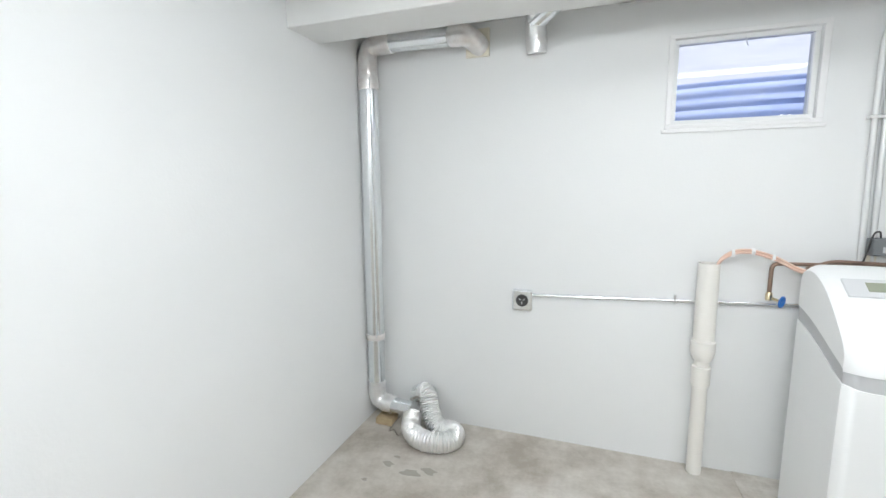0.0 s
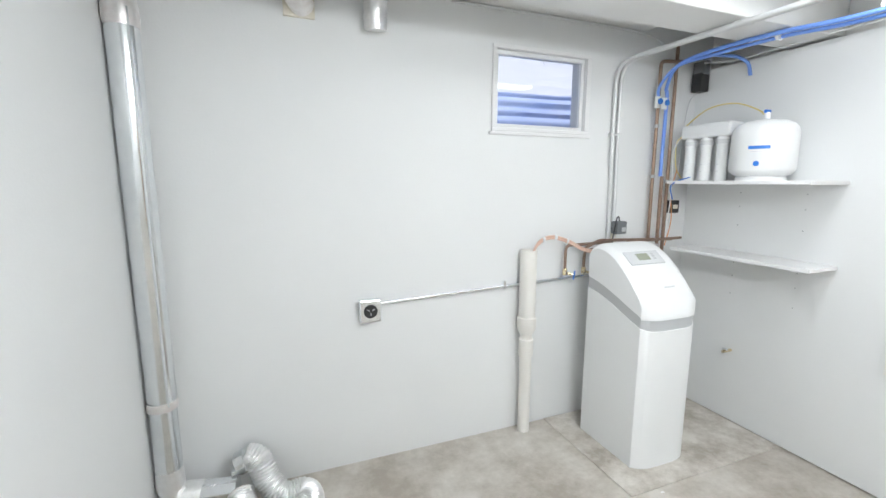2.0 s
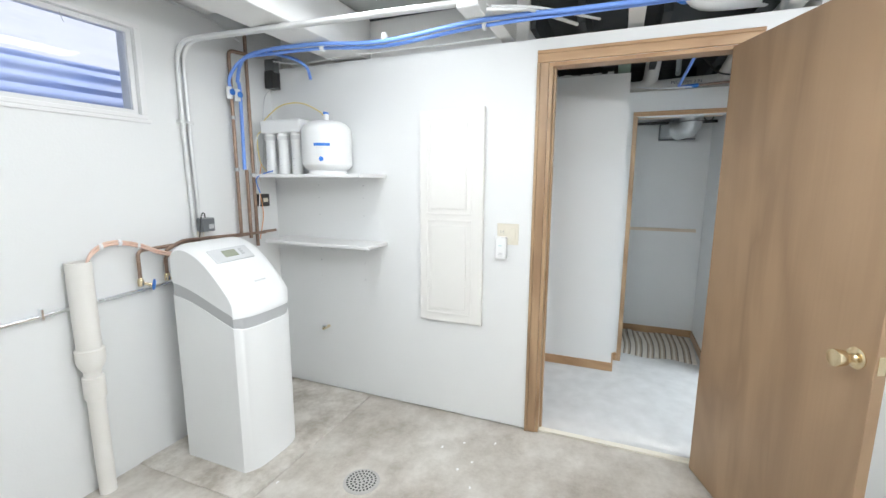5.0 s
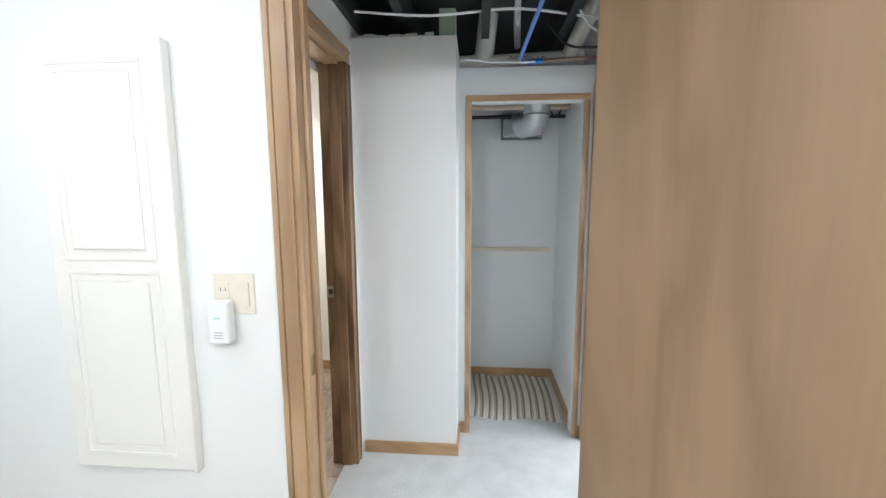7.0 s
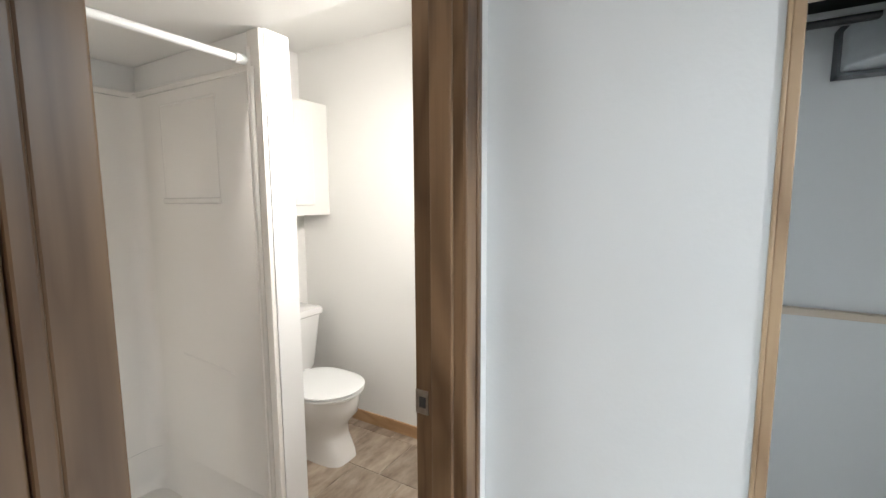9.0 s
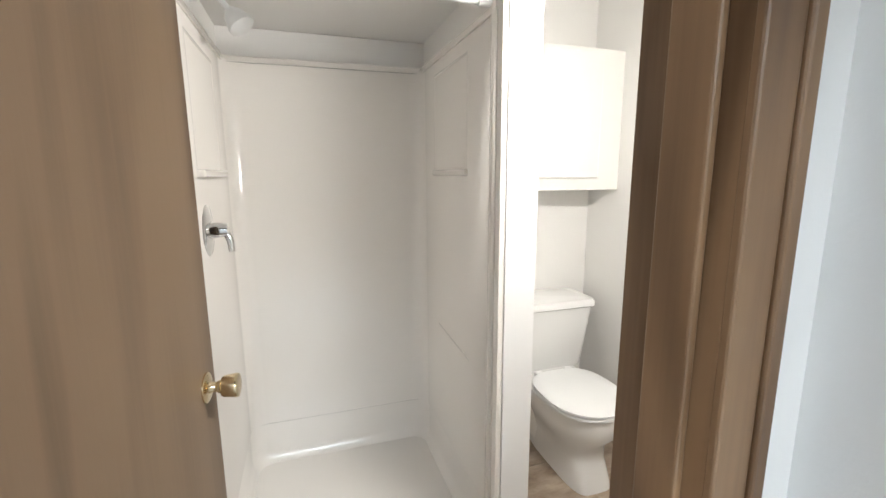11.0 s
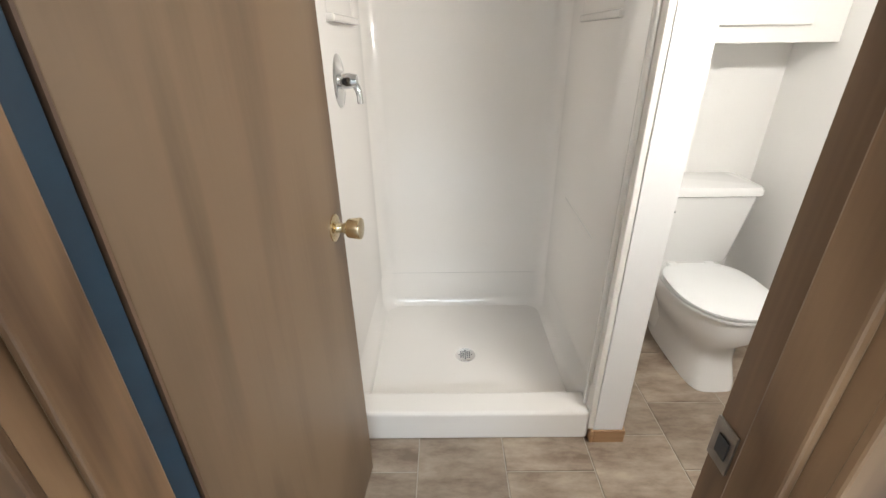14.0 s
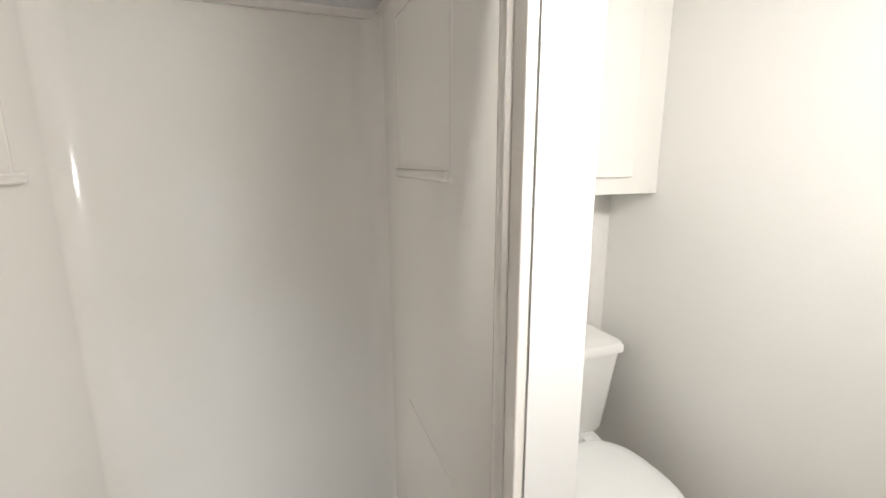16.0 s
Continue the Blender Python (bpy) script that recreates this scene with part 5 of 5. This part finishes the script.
for x0, x1, lip in ((SX1 - 0.021, SX1 - 0.001, -1), (SX0 + 0.001, SX0 + 0.021, 1)):
    bm = bmesh.new()
    x0, x1 = (x0 + 0.007, x1) if lip < 0 else (x0, x1 - 0.007)
    add_box(bm, x0, 2.95, 1.40, x1, 2.962, 1.80, bevel=0.004)
    add_box(bm, x0, 3.335, 1.40, x1, 3.347, 1.80, bevel=0.004)
    add_box(bm, x0, 2.95, 1.79, x1, 3.347, 1.802, bevel=0.004)
    sx0, sx1 = (x0 - 0.012, x1) if lip < 0 else (x0, x1 + 0.022)
    add_box(bm, sx0, 2.95, 1.392, sx1, 3.347, 1.415, bevel=0.008, seg=3)
    part("soap_shelf", bm, M_ACRYL, sh)
part("grab_ridge", prism([(2.93, 0.712), (3.30, 0.733), (3.30, 0.743), (2.93, 0.722)], "x", SX1 - 0.012, SX1 - 0.004), M_ACRYL, sh)
dr = part("drain", lathe([(0.046, 0.048), (0.046, 0.053), (0.042, 0.055), (0.0, 0.055)], Matrix.Translation((2.675, 3.122, 0)), 28, False), M_CHROME, sh, "round chrome drain grate", True)
for ix in range(-3, 4):
    for iy in range(-3, 4):
        if ix * ix + iy * iy <= 9:
            part("hole", box(2.675 + ix * 0.0095 - 0.0032, 3.122 + iy * 0.0095 - 0.0032, 0.054, 2.675 + ix * 0.0095 + 0.0032, 3.122 + iy * 0.0095 + 0.0032, 0.0556), M_DGREY, dr)
vm = Matrix.Translation((SX0 + 0.008, 3.03, 1.228)) @ Matrix.Rotation(radians(90), 4, "Y")
v = thing("shower_valve", "chrome round shower valve with a curved lever", "shower valve")
part("escutcheon", lathe([(0.082, 0.0), (0.082, 0.003), (0.076, 0.007), (0.04, 0.012), (0.030, 0.013)], vm, 36), M_CHROME, v, smooth=True)
part("stem", lathe([(0.026, 0.012), (0.024, 0.035), (0.020, 0.06), (0.0, 0.064)], vm, 24), M_CHROME, v, smooth=True)
part("lever", tube(smooth_line([(SX0 + 0.045, 3.03, 1.228), (SX0 + 0.06, 3.027, 1.220), (SX0 + 0.072, 3.022, 1.194), (SX0 + 0.075, 3.017, 1.160)], 6), lambda i: 0.013 - 0.0002 * i, 14), M_CHROME, v, smooth=True)
hd = part("shower_head", lathe([(0.014, 0), (0.03, 0.02), (0.04, 0.05), (0.041, 0.062), (0.036, 0.066)], look((SX0 + 0.115, 3.11, 1.905), (SX0 + 0.20, 3.08, 1.78)) @ Matrix.Rotation(math.pi, 4, "X"), 24), M_WPLAST, sh, "white plastic shower head", True)
part("arm", tube(smooth_line([(SX0 + 0.002, 3.13, 1.93), (SX0 + 0.07, 3.12, 1.945), (SX0 + 0.12, 3.11, 1.90)], 6), 0.009, 10), M_WPLAST, hd)
v = thing("shower_rod", "white shower curtain rod across the stall", "curtain rod")
part("rod", tube([(SX0, YF + 0.065, 1.885), (SX1 - 0.005, YF + 0.065, 1.885)], 0.0125, 16), M_WPLAST, v, smooth=True)
part("end_cap", tube([(SX1 - 0.055, YF + 0.065, 1.885), (SX1 - 0.004, YF + 0.065, 1.885)], 0.017, 16), M_WPLAST, v, smooth=True)

# ---------- toilet ----------
TX = 3.714
to = thing("toilet", "white porcelain toilet with closed lid", "toilet")
def oval(cx, y_back, y_front, half, n=36, power=2.2):
    cy, ry = (y_back + y_front) / 2, (y_back - y_front) / 2
    out = []
    for k in range(n):
        a = 2 * math.pi * k / n
        c, s = math.cos(a), math.sin(a)
        e = 2 / power if s < 0 else 2 / 3.0
        out.append((cx + half * math.copysign(abs(c) ** e, c), cy + ry * math.copysign(abs(s) ** e, s)))
    return out
def loft(sections, closed=True):
    bm = bmesh.new()
    loops = [[bm.verts.new((x, yy, z)) for x, yy in pts] for pts, z in sections]
    n = len(loops[0])
    for a, b in zip(loops, loops[1:]):
        for i in range(n):
            bm.faces.new((a[i], a[(i + 1) % n], b[(i + 1) % n], b[i]))
    if closed:
        bm.faces.new(loops[0][::-1])
        bm.faces.new(loops[-1])
    return bm
part("bowl", loft([(oval(TX, 3.46, 2.93, 0.102, power=4.5), 0.0), (oval(TX, 3.46, 2.935, 0.100, power=4.5), 0.04), (oval(TX, 3.44, 2.975, 0.098, power=4), 0.13), (oval(TX, 3.42, 2.965, 0.115, power=2.6), 0.20),
                   (oval(TX, 3.42, 2.90, 0.16), 0.27), (oval(TX, 3.43, 2.89, 0.172), 0.33), (oval(TX, 3.43, 2.885, 0.178), 0.372), (oval(TX, 3.43, 2.89, 0.174), 0.378)]), M_PORC, to, smooth=True)
part("rear_deck", loft([(oval(TX, 3.60, 3.25, 0.10, power=4), 0.05), (oval(TX, 3.60, 3.28, 0.12, power=4), 0.25), (oval(TX, 3.60, 3.30, 0.17, power=5), 0.36), (oval(TX, 3.60, 3.30, 0.17, power=5), 0.372)]), M_PORC, to, smooth=True)
part("seat", loft([(oval(TX, 3.29, 2.88, 0.178), 0.379), (oval(TX, 3.295, 2.872, 0.185), 0.385), (oval(TX, 3.295, 2.872, 0.185), 0.393), (oval(TX, 3.29, 2.878, 0.18), 0.398)]), M_WPLAST, to, smooth=True)
part("lid", loft([(oval(TX, 3.305, 2.885, 0.172), 0.3985), (oval(TX, 3.305, 2.880, 0.176), 0.4025), (oval(TX, 3.31, 2.868, 0.188), 0.404), (oval(TX, 3.31, 2.868, 0.188), 0.412), (oval(TX, 3.30, 2.885, 0.175), 0.420), (oval(TX, 3.26, 2.94, 0.13), 0.425), (oval(TX, 3.15, 3.05, 0.04), 0.427)]), M_WPLAST, to, smooth=True)
for s in (-1, 1):
    part("seat_hinge", box(TX + s * 0.085 - 0.02, 3.305, 0.385, TX + s * 0.085 + 0.02, 3.335, 0.412, bevel=0.006), M_WPLAST, to)
def slab_pts(half, y0, y1, n=4, r=0.03):
    pts = []
    for cx, cy, a0 in ((TX + half - r, y1 - r, 0), (TX - half + r, y1 - r, 90), (TX - half + r, y0 + r, 180), (TX + half - r, y0 + r, 270)):
        pts += [(cx + r * math.cos(radians(a0 + 90 * i / n)), cy + r * math.sin(radians(a0 + 90 * i / n))) for i in range(n + 1)]
    return pts
part("tank", loft([(slab_pts(0.205, 3.40, 3.60), 0.365), (slab_pts(0.22, 3.39, 3.605), 0.39), (slab_pts(0.262, 3.372, 3.61), 0.705)]), M_PORC, to, smooth=True)
part("tank_lid", loft([(slab_pts(0.266, 3.366, 3.612), 0.707), (slab_pts(0.274, 3.358, 3.615), 0.712), (slab_pts(0.274, 3.358, 3.615), 0.735), (slab_pts(0.266, 3.366, 3.61), 0.748), (slab_pts(0.23, 3.40, 3.60), 0.752)]), M_PORC, to, smooth=True)
part("flush_lever", tube(smooth_line([(TX - 0.17, 3.375, 0.655), (TX - 0.17, 3.355, 0.655), (TX - 0.11, 3.35, 0.648)], 4), 0.006, 8), M_CHROME, to)
part("supply_pipe", tube(round_line([(TX + 0.15, 3.53, 0.36), (TX + 0.15, 3.53, 0.20), (TX + 0.15, YBK - 0.005, 0.18)], 0.03), 0.008, 10), M_BRASS, to, "brass supply pipe")
for s in (-1, 1):
    part("bolt_cap", lathe([(0.014, 0), (0.012, 0.012), (0.0, 0.018)], Matrix.Translation((TX + s * 0.085, 3.22, 0.035)), 12), M_PORC, to, smooth=True)

# ---------- cabinet over the toilet ----------
t = thing("bath_cabinet", "white wall cabinet over the toilet", "cabinet")
part("body", box(PX1 + 0.001, 3.385, 1.315, XB - 0.001, YBK - 0.001, 1.985, bevel=0.002), M_CABW, t)
for x0, x1 in ((PX1 + 0.03, 3.56), (3.60, 3.955)):
    d = part("cabinet_door", box(x0, 3.368, 1.375, x1, 3.3845, 1.965, bevel=0.004), M_CABW, t)
t = thing("robe_hook", "small white hook on the bathroom wall", "hook")
part("plate", box(XB - 0.012, 2.62, 1.44, XB - 0.001, 2.67, 1.475, bevel=0.004), M_WPLAST, t)
part("peg", tube([(XB - 0.012, 2.645, 1.455), (XB - 0.05, 2.645, 1.46)], 0.009, 10), M_WPLAST, t)
bm = prism([(SX1 + 0.0115, YF - 0.0032), (SX1 + 0.0115, YF - 0.007), (PX1, YF - 0.007), (PX1, YF - 0.0032)], "z", 0.062, 1.985)
structure(obj("trim_partition_end", bm, M_SHELF), "white board on the partition's end", "trim")

# ---------- bathroom floor tiles ----------
W, L, G = 0.3055, 0.3055, 0.004
meshes = {}
for col in range(-1, 8):
    x0 = 2.487 - W + col * W
    shift = 2.878 if col % 2 == 0 else 2.72
    for row in range(-5, 4):
        y0 = shift + row * L
        xa, xb, ya, yb = max(x0 + G / 2, XE + T + 0.001), min(x0 + W - G / 2, XB - 0.001), max(y0 + G / 2, YB0 + 0.065), min(y0 + L - G / 2, YBK - 0.001)
        if xb - xa < 0.01 or yb - ya < 0.01:
            continue
        key = (round(xb - xa, 4), round(yb - ya, 4))
        if key not in meshes:
            bm = box(-key[0] / 2, -key[1] / 2, 0, key[0] / 2, key[1] / 2, 0.004, bevel=0.0012, seg=1)
            me = bpy.data.meshes.new("tile")
            bm.to_mesh(me)
            bm.free()
            me.materials.append(M_TILE)
            meshes[key] = me
        ob = new("tile", meshes[key])
        ob.parent = floor_bath
        ob.location = ((xa + xb) / 2, (ya + yb) / 2, -0.0005)
